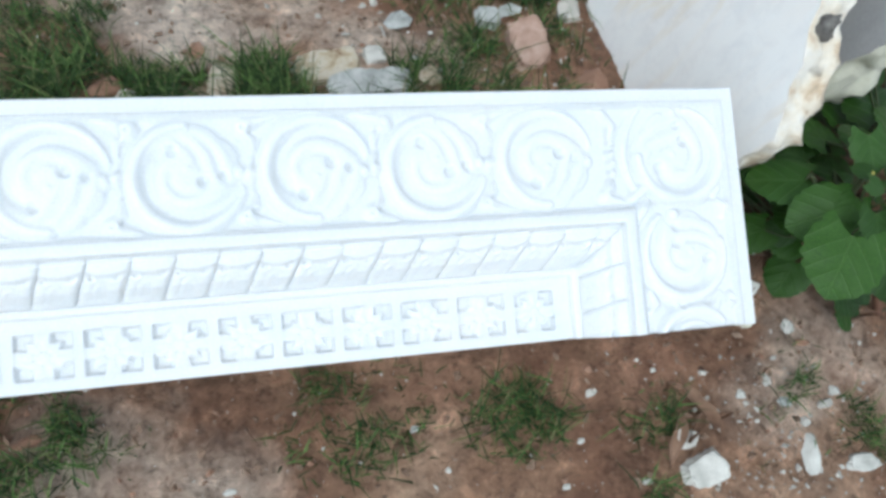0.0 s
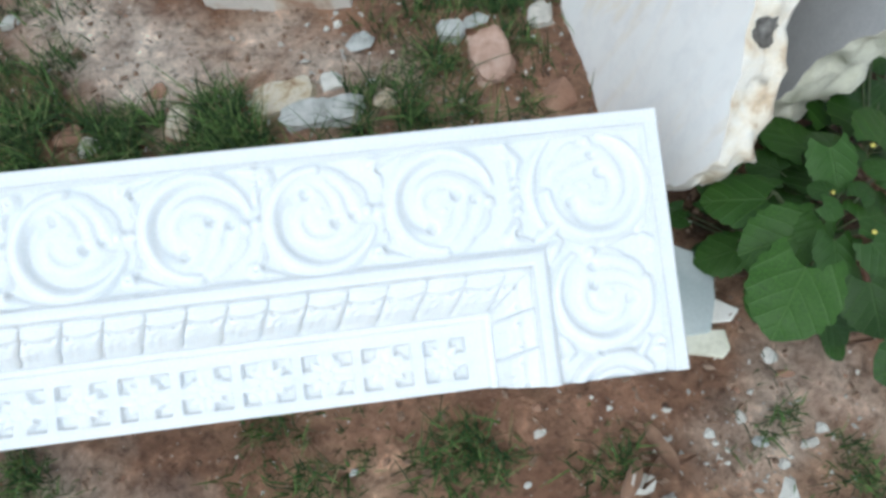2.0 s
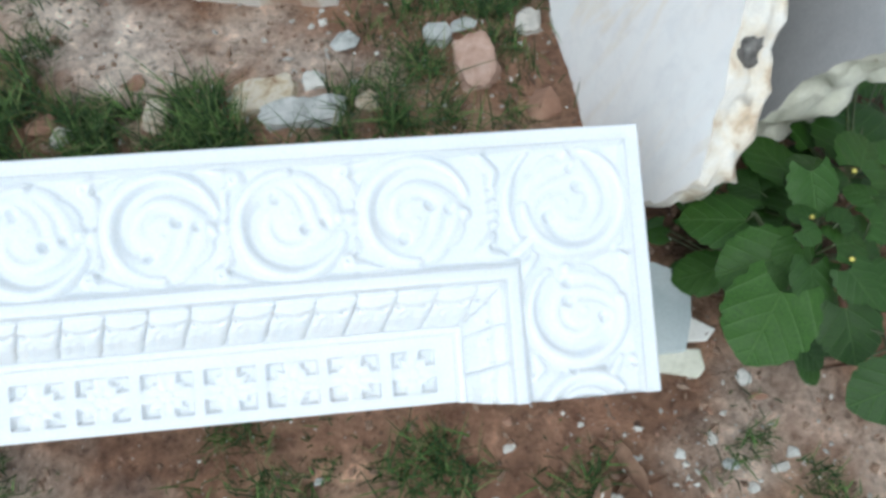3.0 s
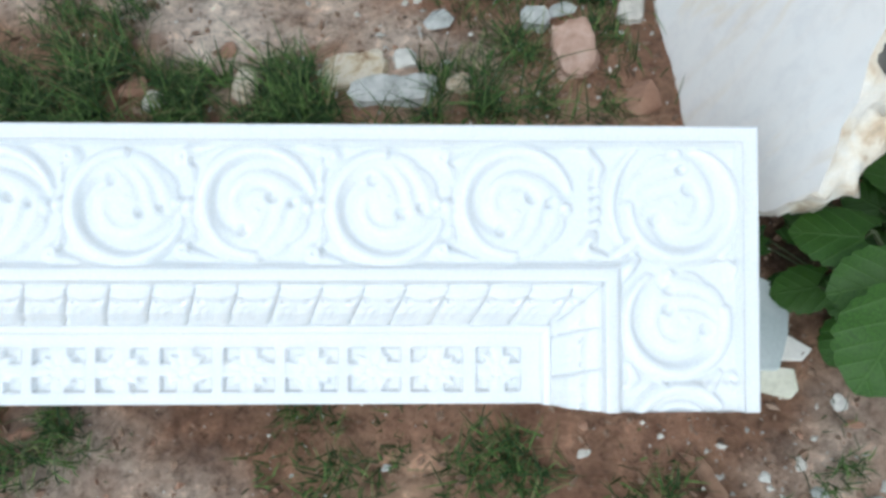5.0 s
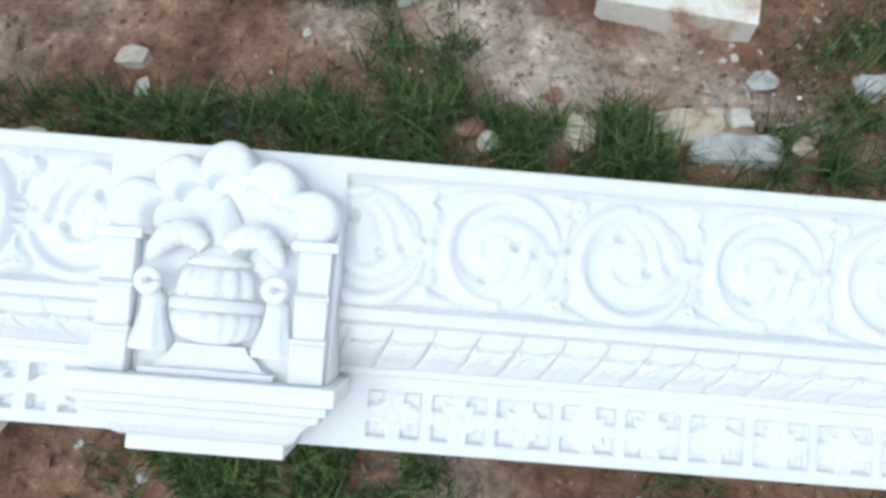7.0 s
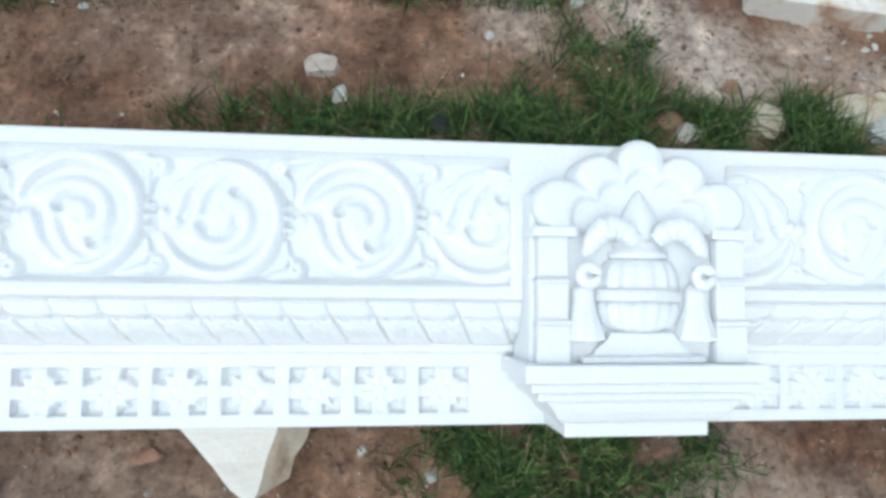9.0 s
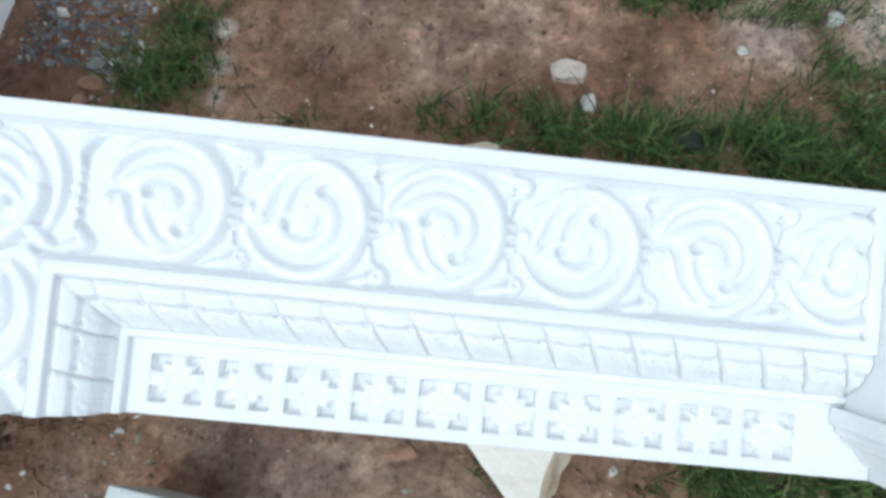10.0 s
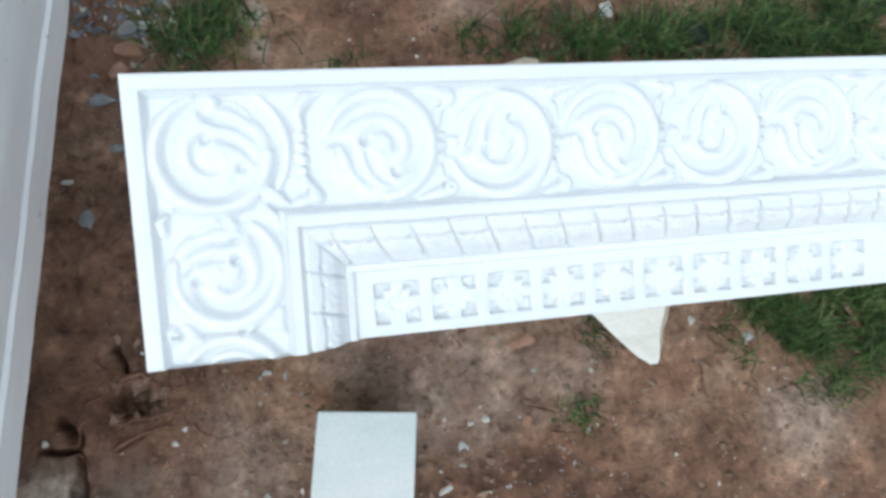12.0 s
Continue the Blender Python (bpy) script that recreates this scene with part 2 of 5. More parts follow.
def leaf_material(name, dark, light, rib):
    m, nt, links, bsdf = nodes_of(name)
    at = place(nt)
    uv = nt.new("ShaderNodeTexCoord").outputs["UV"]
    sep = nt.new("ShaderNodeSeparateXYZ")
    links.new(uv, sep.inputs[0])
    # side ribs run forward and outward from the middle rib
    side = nt.new("ShaderNodeMath")
    side.operation = "ABSOLUTE"
    links.new(sep.outputs[0], side.inputs[0])
    run = nt.new("ShaderNodeMath")
    run.operation = "MULTIPLY_ADD"
    links.new(side.outputs[0], run.inputs[0])
    run.inputs[1].default_value = -1.1
    links.new(sep.outputs[1], run.inputs[2])
    saw = nt.new("ShaderNodeMath")
    saw.operation = "PINGPONG"
    links.new(run.outputs[0], saw.inputs[0])
    saw.inputs[1].default_value = 0.13
    ribs = ramp(nt, links, saw.outputs[0], [(0.0, (0.7, 0.7, 0.7)), (0.03, (0, 0, 0))])
    mid = ramp(nt, links, side.outputs[0], [(0.008, (1, 1, 1)), (0.022, (0, 0, 0))])
    both = mix(nt, links, 1.0, ribs, mid, "LIGHTEN")
    cloud = noise_node(nt, links, 40, 4, 0.6, at)
    c = ramp(nt, links, cloud, [(0.3, dark), (0.7, light)])
    tint = nt.new("ShaderNodeObjectInfo").outputs["Random"]
    c = mix(nt, links, 0.6, c, ramp(nt, links, tint, [(0, (0.40, 0.45, 0.42)), (0.6, (0.9, 0.9, 0.9)), (1, (1.3, 1.2, 1.1))]), "MULTIPLY")
    c = mix(nt, links, mix(nt, links, 0.28, (0, 0, 0), both), c, rib)
    links.new(c, bsdf.inputs["Base Color"])
    bsdf.inputs["Roughness"].default_value, bsdf.inputs["Specular IOR Level"].default_value = 0.48, 0.30
    bump(nt, links, bsdf, mix(nt, links, 0.35, both, cloud), 0.6, 0.002)
    return m


LEAF = leaf_material("plant_leaf", (0.013, 0.045, 0.005), (0.040, 0.108, 0.012), (0.095, 0.175, 0.046))
STEM = stone("plant_stem", [(0.3, (0.05, 0.075, 0.03)), (0.7, (0.10, 0.12, 0.05))], 30, 200, 0.6, 0.001)
DRY = stone("dry_leaf", [(0.3, (0.17, 0.095, 0.06)), (0.6, (0.29, 0.18, 0.12)), (0.8, (0.40, 0.29, 0.21))], 40, 200, 0.85, 0.001)
ROOT = stone("dry_root", [(0.3, (0.11, 0.055, 0.035)), (0.7, (0.26, 0.13, 0.08))], 50, 200, 0.9, 0.001)


def plain(name, colour, rough, metal=0.0, scale=60):
    m, nt, links, bsdf = nodes_of(name)
    n = noise_node(nt, links, scale, 5, 0.65, where(nt))
    c = ramp(nt, links, n, [(0.3, tuple(v * 0.6 for v in colour)), (0.7, tuple(v * 1.3 for v in colour))])
    links.new(c, bsdf.inputs["Base Color"])
    bsdf.inputs["Roughness"].default_value, bsdf.inputs["Metallic"].default_value = rough, metal
    bump(nt, links, bsdf, n, 0.4, 0.0008)
    return m


STEEL = plain("dark_chain_steel", (0.040, 0.034, 0.042), 0.40, 0.7)
PETAL = plain("yellow_petal", (0.62, 0.55, 0.12), 0.6)


# ---- builders ----
def mesh_of(name, verts, faces, material, smooth=True):
    me = bpy.data.meshes.new(name)
    me.from_pydata(verts, [], faces)
    me.materials.append(material)
    if smooth:
        me.polygons.foreach_set("use_smooth", [True] * len(me.polygons))
    me.update()
    return me


def from_bm(name, bm, material, smooth=True):
    me = bpy.data.meshes.new(name)
    bmesh.ops.recalc_face_normals(bm, faces=bm.faces)
    bm.to_mesh(me)
    bm.free()
    me.materials.append(material)
    if smooth:
        me.polygons.foreach_set("use_smooth", [True] * len(me.polygons))
    return me


def part(name, mesh, parent, m=None, label=""):
    ob = new(name, mesh)
    ob.parent = parent
    if m is not None:
        ob.matrix_basis = m
    return tagged(ob, label)


def thing(name, label, category, m=None, mesh=None, group="", kind=""):
    ob = new(name, mesh)
    if m is not None:
        ob.matrix_basis = m
    return tagged(ob, label, category, group, kind)


def smoothstep(a, b, x):
    t = np.clip((x - a) / (b - a), 0, 1)
    return t * t * (3 - 2 * t)


CRACKS = [[(-1.325, 0.092), (-1.300, 0.067), (-1.299, 0.039), (-1.297, 0.002), (-1.289, -0.041), (-1.294, -0.09)], 
          [(-1.240, 0.191), (-1.224, 0.150)], [(-1.332, -0.054), (-1.308, -0.010)], [(-1.350, 0.054), (-1.328, 0.046), (-1.297, 0.046)]]


def crack_depth(x, y):
    """Open cracks and a small hole in the dried mud beside the stacked slabs."""
    if not (-1.40 < x < -1.12 and -0.12 < y < 0.21):
        return 0.0
    deep = 0.055 * math.exp(-(((x + 1.215) / 0.034) ** 2 + ((y - 0.108) / 0.024) ** 2) ** 2)
    for k, line in enumerate(CRACKS):
        for (x0, y0), (x1, y1) in zip(line, line[1:]):
            t = min(1, max(0, ((x - x0) * (x1 - x0) + (y - y0) * (y1 - y0)) / ((x1 - x0) ** 2 + (y1 - y0) ** 2)))
            d = math.hypot(x - x0 - t * (x1 - x0), y - y0 - t * (y1 - y0)) + 0.0045 * noise.noise((x * 55, y * 55, k))
            deep = max(deep, 0.042 * max(0.0, 1 - (d / (0.0092 if k == 0 else 0.0050)) ** 2))
    return deep


def ground_height(x, y):
    z = 0.016 * noise.noise((x * 2.1, y * 2.1, 0.3)) + 0.008 * noise.noise((x * 7, y * 7, 1.7)) + 0.004 * noise.noise((x * 21, y * 21, 4.1))
    z += 0.0075 * noise.noise((x * 43, y * 43, 2.2)) * (0.4 + abs(noise.noise((x * 4, y * 4, 9.0))))
    # cracks between the dried crusts
    crack = abs(noise.noise((x * 9 + 3, y * 9, 6.6)) + 0.35 * noise.noise((x * 27, y * 27, 2.0)))
    z -= 0.010 * max(0.0, 1 - crack / 0.05) * max(0.0, noise.noise((x * 3.3, y * 3.3, 7.7)) + 0.15)
    dip = float(smoothstep(0.60, 0.95, y) * smoothstep(0.1, 0.55, x))
    return z - 0.055 * dip - crack_depth(x, y)


def box_bm(x0, x1, y0, y1, z0, z1, bevel=0.002, segments=2):
    bm = bmesh.new()
    bmesh.ops.create_cube(bm, size=1, matrix=Matrix.LocRotScale(((x0 + x1) / 2, (y0 + y1) / 2, (z0 + z1) / 2), None, (x1 - x0, y1 - y0, z1 - z0)))
    if bevel:
        bmesh.ops.bevel(bm, geom=bm.edges[:], offset=bevel, segments=segments, affect="EDGES", profile=0.5)
    return bm


def prism_bm(outline, z0, z1, bevel=0.002, taper=1.0):
    """An outline in x and y raised from z0 to z1."""
    bm = bmesh.new()
    cx, cy = (sum(p[i] for p in outline) / len(outline) for i in (0, 1))
    low = [bm.verts.new((x, y, z0)) for x, y in outline]
    high = [bm.verts.new((cx + (x - cx) * taper, cy + (y - cy) * taper, z1)) for x, y in outline]
    bm.faces.new(high)
    bm.faces.new(low[::-1])
    for i in range(len(outline)):
        j = (i + 1) % len(outline)
        bm.faces.new((low[i], low[j], high[j], high[i]))
    if bevel:
        bmesh.ops.bevel(bm, geom=bm.edges[:], offset=bevel, segments=2, affect="EDGES", profile=0.5)
    return bm


def tube_bm(bm, path, radii, sides=8):
    """A round tube along a path of points, with its ends closed."""
    rings = []
    for i, p in enumerate(path):
        p = Vector(p)
        d = (Vector(path[min(i + 1, len(path) - 1)]) - Vector(path[max(i - 1, 0)])).normalized()
        q = d.to_track_quat("Z", "Y")
        rings.append([bm.verts.new(p + q @ Vector((radii[i] * math.cos(a), radii[i] * math.sin(a), 0))) for a in np.linspace(0, math.tau, sides, endpoint=False)])
    for a, b in zip(rings, rings[1:]):
        for k in range(sides):
            bm.faces.new((a[k], a[(k + 1) % sides], b[(k + 1) % sides], b[k]))
    bm.faces.new(rings[0][::-1])
    bm.faces.new(rings[-1])


def lathe_bm(profile, sides=40, flutes=None):
    """A turned shape: rows of height and radius; flutes(height, angle) scales the radius."""
    bm = bmesh.new()
    rings = []
    for h, r in profile:
        ring = []
        for a in np.linspace(0, math.tau, sides, endpoint=False):
            k = r * (flutes(h, a) if flutes else 1)
            ring.append(bm.verts.new((k * math.cos(a), h, k * math.sin(a))))
        rings.append(ring)
    for a, b in zip(rings, rings[1:]):
        for k in range(sides):
            bm.faces.new((a[k], b[k], b[(k + 1) % sides], a[(k + 1) % sides]))
    bm.faces.new(rings[0])
    bm.faces.new(rings[-1][::-1])
    return bm


def chip_mesh(name, material, seed, points=16):
    """A broken flake of stone, one unit across."""
    rng = random.Random(seed)
    bm = bmesh.new()
    for _ in range(points):
        v = Vector((rng.gauss(0, 1), rng.gauss(0, 1), rng.gauss(0, 1))).normalized() * rng.uniform(0.42, 0.56)
        bm.verts.new(v)
    out = bmesh.ops.convex_hull(bm, input=bm.verts[:])
    bmesh.ops.delete(bm, geom=list({g for g in out["geom_interior"] + out["geom_unused"] if isinstance(g, bmesh.types.BMVert)}), context="VERTS")
    bmesh.ops.bevel(bm, geom=bm.edges[:], offset=0.02, segments=1, affect="EDGES")
    return from_bm(name, bm, material, False)


def rock_mesh(name, material, seed, rough=0.22, cuts=12):
    """A worn angular rock, one unit across: a hull of a few points, its edges rounded and its faces roughened."""
    rng = random.Random(seed)
    bm = bmesh.new()
    for _ in range(cuts):
        bm.verts.new(Vector((rng.gauss(0, 1), rng.gauss(0, 1), rng.gauss(0, 1))).normalized() * rng.uniform(0.46, 0.58))
    out = bmesh.ops.convex_hull(bm, input=bm.verts[:])
    bmesh.ops.delete(bm, geom=list({g for g in out["geom_interior"] + out["geom_unused"] if isinstance(g, bmesh.types.BMVert)}), context="VERTS")
    bmesh.ops.bevel(bm, geom=bm.edges[:], offset=0.055, segments=2, affect="EDGES", profile=0.6)
    bmesh.ops.triangulate(bm, faces=bm.faces[:])
    bmesh.ops.subdivide_edges(bm, edges=bm.edges[:], cuts=2, use_grid_fill=True)
    off = Vector((seed * 3.1, seed * 1.7, seed))
    for v in bm.verts:
        v.co += v.co.normalized() * rough * (0.16 * noise.noise(v.co * 4 + off) + 0.10 * noise.noise(v.co * 11 + off))
    lo, hi = (Vector([f(v.co[i] for v in bm.verts) for i in range(3)]) for f in (min, max))
    for v in bm.verts:
        v.co = Vector([(v.co[i] - (lo[i] + hi[i]) / 2) / (hi[i] - lo[i]) for i in range(3)])
    return from_bm(name, bm, material)


# ---- ground ----
def build_ground():
    def axis(lo, hi, step, fine):
        far = [60.0, 20.0, 8.0, 4.0]
        inner = np.arange(lo, hi + step / 2, step)
        inner = np.unique(np.round(np.concatenate([inner, np.arange(*fine, 0.0035)]), 4))
        return np.concatenate([[lo - f for f in far], [lo - 1.6, lo - 0.6, lo - 0.2], inner, [hi + 0.2, hi + 0.6, hi + 1.6], [hi + f for f in far[::-1]]])

    xs, ys = axis(-1.7, 1.8, 0.0085, (-1.40, -1.12)), axis(-0.4, 1.4, 0.0085, (-0.10, 0.20))
    verts = [(x, y, ground_height(x, y)) for y in ys for x in xs]
    n = len(xs)
    faces = [(j * n + i, j * n + i + 1, (j + 1) * n + i + 1, (j + 1) * n + i) for j in range(len(ys) - 1) for i in range(n - 1)]
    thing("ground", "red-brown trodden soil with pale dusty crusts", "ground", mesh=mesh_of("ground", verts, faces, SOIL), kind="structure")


build_ground()

# ---- carved lintel ----
# Its own axes: u along its length, v across it from the plain edge to the bordered edge, w out of its carved face.
TURN_LINTEL = Matrix(((0.99660, 0.02607, 0.07821), (0.0, 0.94867, -0.31626), (-0.08244, 0.31518, 0.94544)))
LINTEL = Matrix.Translation((-0.0039, 0.1077, 0.2958)) @ TURN_LINTEL.to_4x4()
MIDDLE, HALF, WIDTH, THICK = -0.0215, 1.0715, 0.30, 0.12
FIELD = -0.0150
LEAF_PITCH = 0.0438
STEP = 0.00125


def relief_half(deep, fine, panels):
    """Heights of the carved face for one half: a runs outward from the middle, v across; deep scales the whole carving, fine its inner lines."""
    a = np.linspace(0, HALF, round(HALF / STEP) + 1)
    v = np.linspace(0, WIDTH, round(WIDTH / STEP) + 1)
    A, V = np.meshgrid(a, v)
    e = np.minimum(WIDTH - V, HALF - A)
    side = (HALF - A) < (WIDTH - V)
    sunk_field = FIELD * deep
    knots = [(0, -0.003), (0.002, 0.0), (0.018, 0.0), (0.0235, sunk_field), (0.1435, sunk_field), (0.1480, -0.002), (0.1495, 0.0), (0.1615, 0.0), (0.1660, -0.006),
             (0.172, -0.009), (0.185, -0.014), (0.198, -0.024), (0.207, -0.039), (0.213, -0.044), (0.2205, -0.046), (0.2225, -0.055), (0.4, -0.055)]
    Z = np.interp(e, [k[0] for k in knots], [k[1] for k in knots])
    relief = np.full_like(Z, -1.0)

    def window(points, r):
        p = np.array(points)
        i0, i1 = np.searchsorted(a, [p[:, 0].min() - r, p[:, 0].max() + r])
        j0, j1 = np.searchsorted(v, [p[:, 1].min() - r, p[:, 1].max() + r])
        return slice(j0, j1), slice(i0, i1)

    def stroke(points, radii, height, crease=0.0):
        """A rounded ridge along a path; crease sinks a line along its crown."""
        w = window(points, max(radii))
        if relief[w].size == 0:
            return
        best = np.full(relief[w].shape, -1.0)
        for (p, q, r0, r1) in zip(points, points[1:], radii, radii[1:]):
            px, py, qx, qy = *p, *q
            dx, dy = qx - px, qy - py
            t = np.clip(((A[w] - px) * dx + (V[w] - py) * dy) / (dx * dx + dy * dy + 1e-12), 0, 1)
            d = np.hypot(A[w] - px - t * dx, V[w] - py - t * dy) / (r0 + (r1 - r0) * t)
            top = np.clip(1 - d**2, 0, 1) ** 0.85
            top = np.where(d < 1, top - crease * np.exp(-((d / 0.22) ** 2)), -1.0)
            size = np.clip((r0 + (r1 - r0) * t) / 0.0075, 0.55, 1.0)
            best = np.maximum(best, np.where(d < 1, top * height * size, -1.0))
        relief[w] = np.maximum(relief[w], best)

    def pit(x, y, r, depth=0.5):
        w = window([(x, y)], r * 1.6)
        d = np.hypot(A[w] - x, V[w] - y) / r
        relief[w] = np.where((d < 1.3) & (relief[w] > -0.9), relief[w] * (1 - 0.85 * depth * np.clip(1.8 - 1.5 * d, 0, 1)) - 0.003 * np.clip(1.4 - 1.4 * d, 0, 1), relief[w])

    def arc(cx, cy, r0, r1, d0, d1, flip=1, n=40, sx=1.0):
        return [(cx + sx * (r0 + (r1 - r0) * k) * math.cos(math.radians(d0 + (d1 - d0) * k)), cy + flip * (r0 + (r1 - r0) * k) * math.sin(math.radians(d0 + (d1 - d0) * k))) for k in np.linspace(0, 1, n)]

    def taper(n, r0, rm, r1):
        return [r0 + (rm - r0) * min(1, 3 * k) if k < 0.45 else rm + (r1 - rm) * max(0, (k - 0.45) / 0.55) for k in np.linspace(0, 1, n)]

    def volute(cx, cy, flip, big=1.0, turn=0.0, sx=1.0):
        """One turn of the vine: a thick outer stem that rolls in to a leafy eye."""
        q = math.radians(turn)

        def bend(points, n=22):
            """A smooth path through points given in the turn's own axes."""
            p = [Vector(points[0]) * 2 - Vector(points[1]), *map(Vector, points), Vector(points[-1]) * 2 - Vector(points[-2])]
            out = []
            for i in range(1, len(p) - 2):
                for t in np.linspace(0, 1, n // (len(p) - 3) + 1, endpoint=False):
                    out.append(0.5 * (2 * p[i] + (p[i + 1] - p[i - 1]) * t + (2 * p[i - 1] - 5 * p[i] + 4 * p[i + 1] - p[i + 2]) * t * t + (3 * p[i] - p[i - 1] - 3 * p[i + 1] + p[i + 2]) * t**3))
            out.append(p[-2])
            done = []
            for v in out:
                x, y = v.x * math.cos(q) - v.y * math.sin(q), v.x * math.sin(q) + v.y * math.cos(q)
                done.append((cx + sx * big * x, cy + flip * big * y))
            return done

        def furrow(points, width, depth):
            """A carved line that fades in and out."""
            path = bend(points, 30)
            w = window(path, width * 3)
            if relief[w].size == 0:
                return
            cut = np.zeros(relief[w].shape)
            n = len(path) - 1
            for i, (p, r) in enumerate(zip(path, path[1:])):
                dx, dy = r[0] - p[0], r[1] - p[1]
                t = np.clip(((A[w] - p[0]) * dx + (V[w] - p[1]) * dy) / (dx * dx + dy * dy + 1e-12), 0, 1)
                d = np.hypot(A[w] - p[0] - t * dx, V[w] - p[1] - t * dy)
                k = math.sin(math.pi * min(1, max(0, (i + 0.7) / n))) ** 0.4
                cut = np.maximum(cut, depth * k * np.exp(-((d / (width * big)) ** 2)))
            relief[w] = np.where(relief[w] > -0.9, np.maximum(relief[w] - cut, 0.0004), relief[w])

        # a broad leafy disc, the stem that rolls round it, then the carved lines
        w = window([(cx, cy)], 0.060 * big)
        way = np.degrees(np.arctan2(flip * (V[w] - cy), sx * (A[w] - cx))) - turn
        way = np.mod(way + 180, 360) - 180
        # where the stem leaves off, the leaf's own lobed rim lies further in
        open_side = np.clip((way + 112) / 16, 0, 1) * np.clip((16 - way) / 10, 0, 1)
        rim = 0.0565 - open_side * (0.0075 - 0.0030 * np.abs(np.sin(np.radians(way * 3.6))))
        d = np.hypot(A[w] - cx, V[w] - cy) / (rim * big)
        relief[w] = np.where(d < 1, np.maximum(relief[w], 0.0125 * np.clip(1 - d**7, 0, 1) ** 0.5), relief[w])
        stroke(arc(cx, cy, 0.0520 * big, 0.0475 * big, 14 + turn, 268 + turn, flip, 70, sx), taper(70, 0.0065, 0.0122 * big, 0.0085), 0.0170)
        spiral = [(r * math.cos(math.radians(q0)), r * math.sin(math.radians(q0))) for q0, r in
                  ((10, 0.052), (28, 0.0465), (50, 0.0425), (80, 0.0400), (110, 0.0385), (145, 0.0375), (180, 0.0355), (208, 0.0330), (232, 0.0290))]
        furrow(spiral, 0.0066, 0.0190)
        furrow([(r * math.cos(math.radians(q0)), r * math.sin(math.radians(q0))) for q0, r in ((20, 0.019), (60, 0.0185), (105, 0.0180), (150, 0.0165), (185, 0.0140))], 0.0042, 0.0100 * fine)
        furrow([(0.0535, 0.011), (0.043, 0.009), (0.034, 0.005), (0.0285, -0.008), (0.0245, -0.022), (0.010, -0.0385)], 0.0040, 0.0105 * fine)
        furrow([(0.014, -0.003), (0.0105, -0.016), (0.004, -0.027), (-0.009, -0.0355)], 0.0038, 0.0090 * fine)
        furrow([(0.046, -0.001), (0.0425, -0.018), (0.029, -0.037)], 0.0032, 0.0050 * fine)
        # rolled ends of the two leaves
        stroke(bend([(0.048, -0.002), (0.0485, -0.003)], 1), [0.0075] * 2, 0.0150)
        stroke(bend([(0.0005, -0.0065), (0.0010, -0.0070)], 1), [0.0095] * 2, 0.0150)
        for x, y, r, k in ((0.0145, 0.0075, 0.0062, 0.95), (-0.0135, -0.0240, 0.0064, 0.95), (0.0555, 0.0095, 0.0055, 0.9), (0.0330, 0.0015, 0.0050, 0.85), (0.0510, -0.014, 0.0045, 0.8)):
            pit(*bend([(x, y), (x + 0.001, y)], 1)[0], r, k)

    def curl(x, y, dx, dy, big=1.0, wdir=1):
        """A rolled leaf tip with a pointed wing that fills the corner between two turns."""
        up = 1 if dy > 0 else -1
        ball = (x - wdir * 0.0075, y + up * 0.0315 * big)
        stroke([(x + wdir * 0.002, y + up * 0.004), (x + wdir * 0.001, y + up * 0.016), ball], [0.0035, 0.0050, 0.0070], 0.0110)
        stroke([ball, (ball[0] + 0.001, ball[1])], [0.0125 * big, 0.0125 * big], 0.0155)
        wing = [(ball[0] + wdir * 0.0072 * k, ball[1] + up * (0.0030 + 0.0016 * k)) for k in range(6)]
        stroke(wing, [0.0080, 0.0080, 0.0070, 0.0056, 0.0036, 0.0012], 0.0125)
        pit(ball[0] + wdir * 0.0080, ball[1] - up * 0.0060, 0.0042, 0.95)
        pit(ball[0] - wdir * 0.0010, ball[1] - up * 0.0015, 0.0026, 0.5)

    row = WIDTH - 0.0845
    centres = [0.142, 0.277, 0.411, 0.546, 0.680, 0.815]
    for i, c in enumerate(centres):
        flip = -1 if i % 2 == 0 else 1
        volute(c, row, flip, 1.10)
        j = c + 0.0675
        if i < len(centres) - 1:
            for dy, r in ((-0.011, 0.0042), (0.0, 0.0055), (0.011, 0.0042)) if fine >= 1 else ((0.0, 0.009),):
                stroke([(j - 0.002, row + dy), (j + 0.002, row + dy)], [r, r], 0.0145 * (0.6 + 0.4 * fine))
            curl(j, row + 0.020, -flip * 0.8, 1.0, 1.0, -flip)
            curl(j, row - 0.020, flip * 0.8, -1.0, 1.0 if flip > 0 else 0.85, 1)
    # the corner turn, the turn below it and the part of a turn at the cut end
    volute(0.9875, 0.2165, -1, 1.12, -90)
    volute(0.9865, 0.094, 1, 1.05, 105)
    stroke(arc(0.9875, 0.2165, 0.074, 0.071, 128, 228, 1, 40), taper(40, 0.003, 0.0075, 0.003), 0.0140)
    stroke(arc(0.988, -0.026, 0.052, 0.050, 40, 150, 1, 40), taper(40, 0.006, 0.0105, 0.008), 0.0155)
    stroke(arc(0.988, -0.026, 0.034, 0.034, 50, 130, 1, 24), taper(24, 0.004, 0.006, 0.004), 0.0125)
    for dy, r in ((-0.020, 0.0050), (-0.008, 0.0060), (0.004, 0.0055), (0.016, 0.0050)):
        stroke([(0.897, row + dy), (0.901, row + dy + 0.002)], [r, r], 0.0140)
    stroke([(0.899, row + 0.026), (0.902, row + 0.040), (0.890, row + 0.056), (0.876, row + 0.060)], [0.0060, 0.0085, 0.0075, 0.0015], 0.0140)
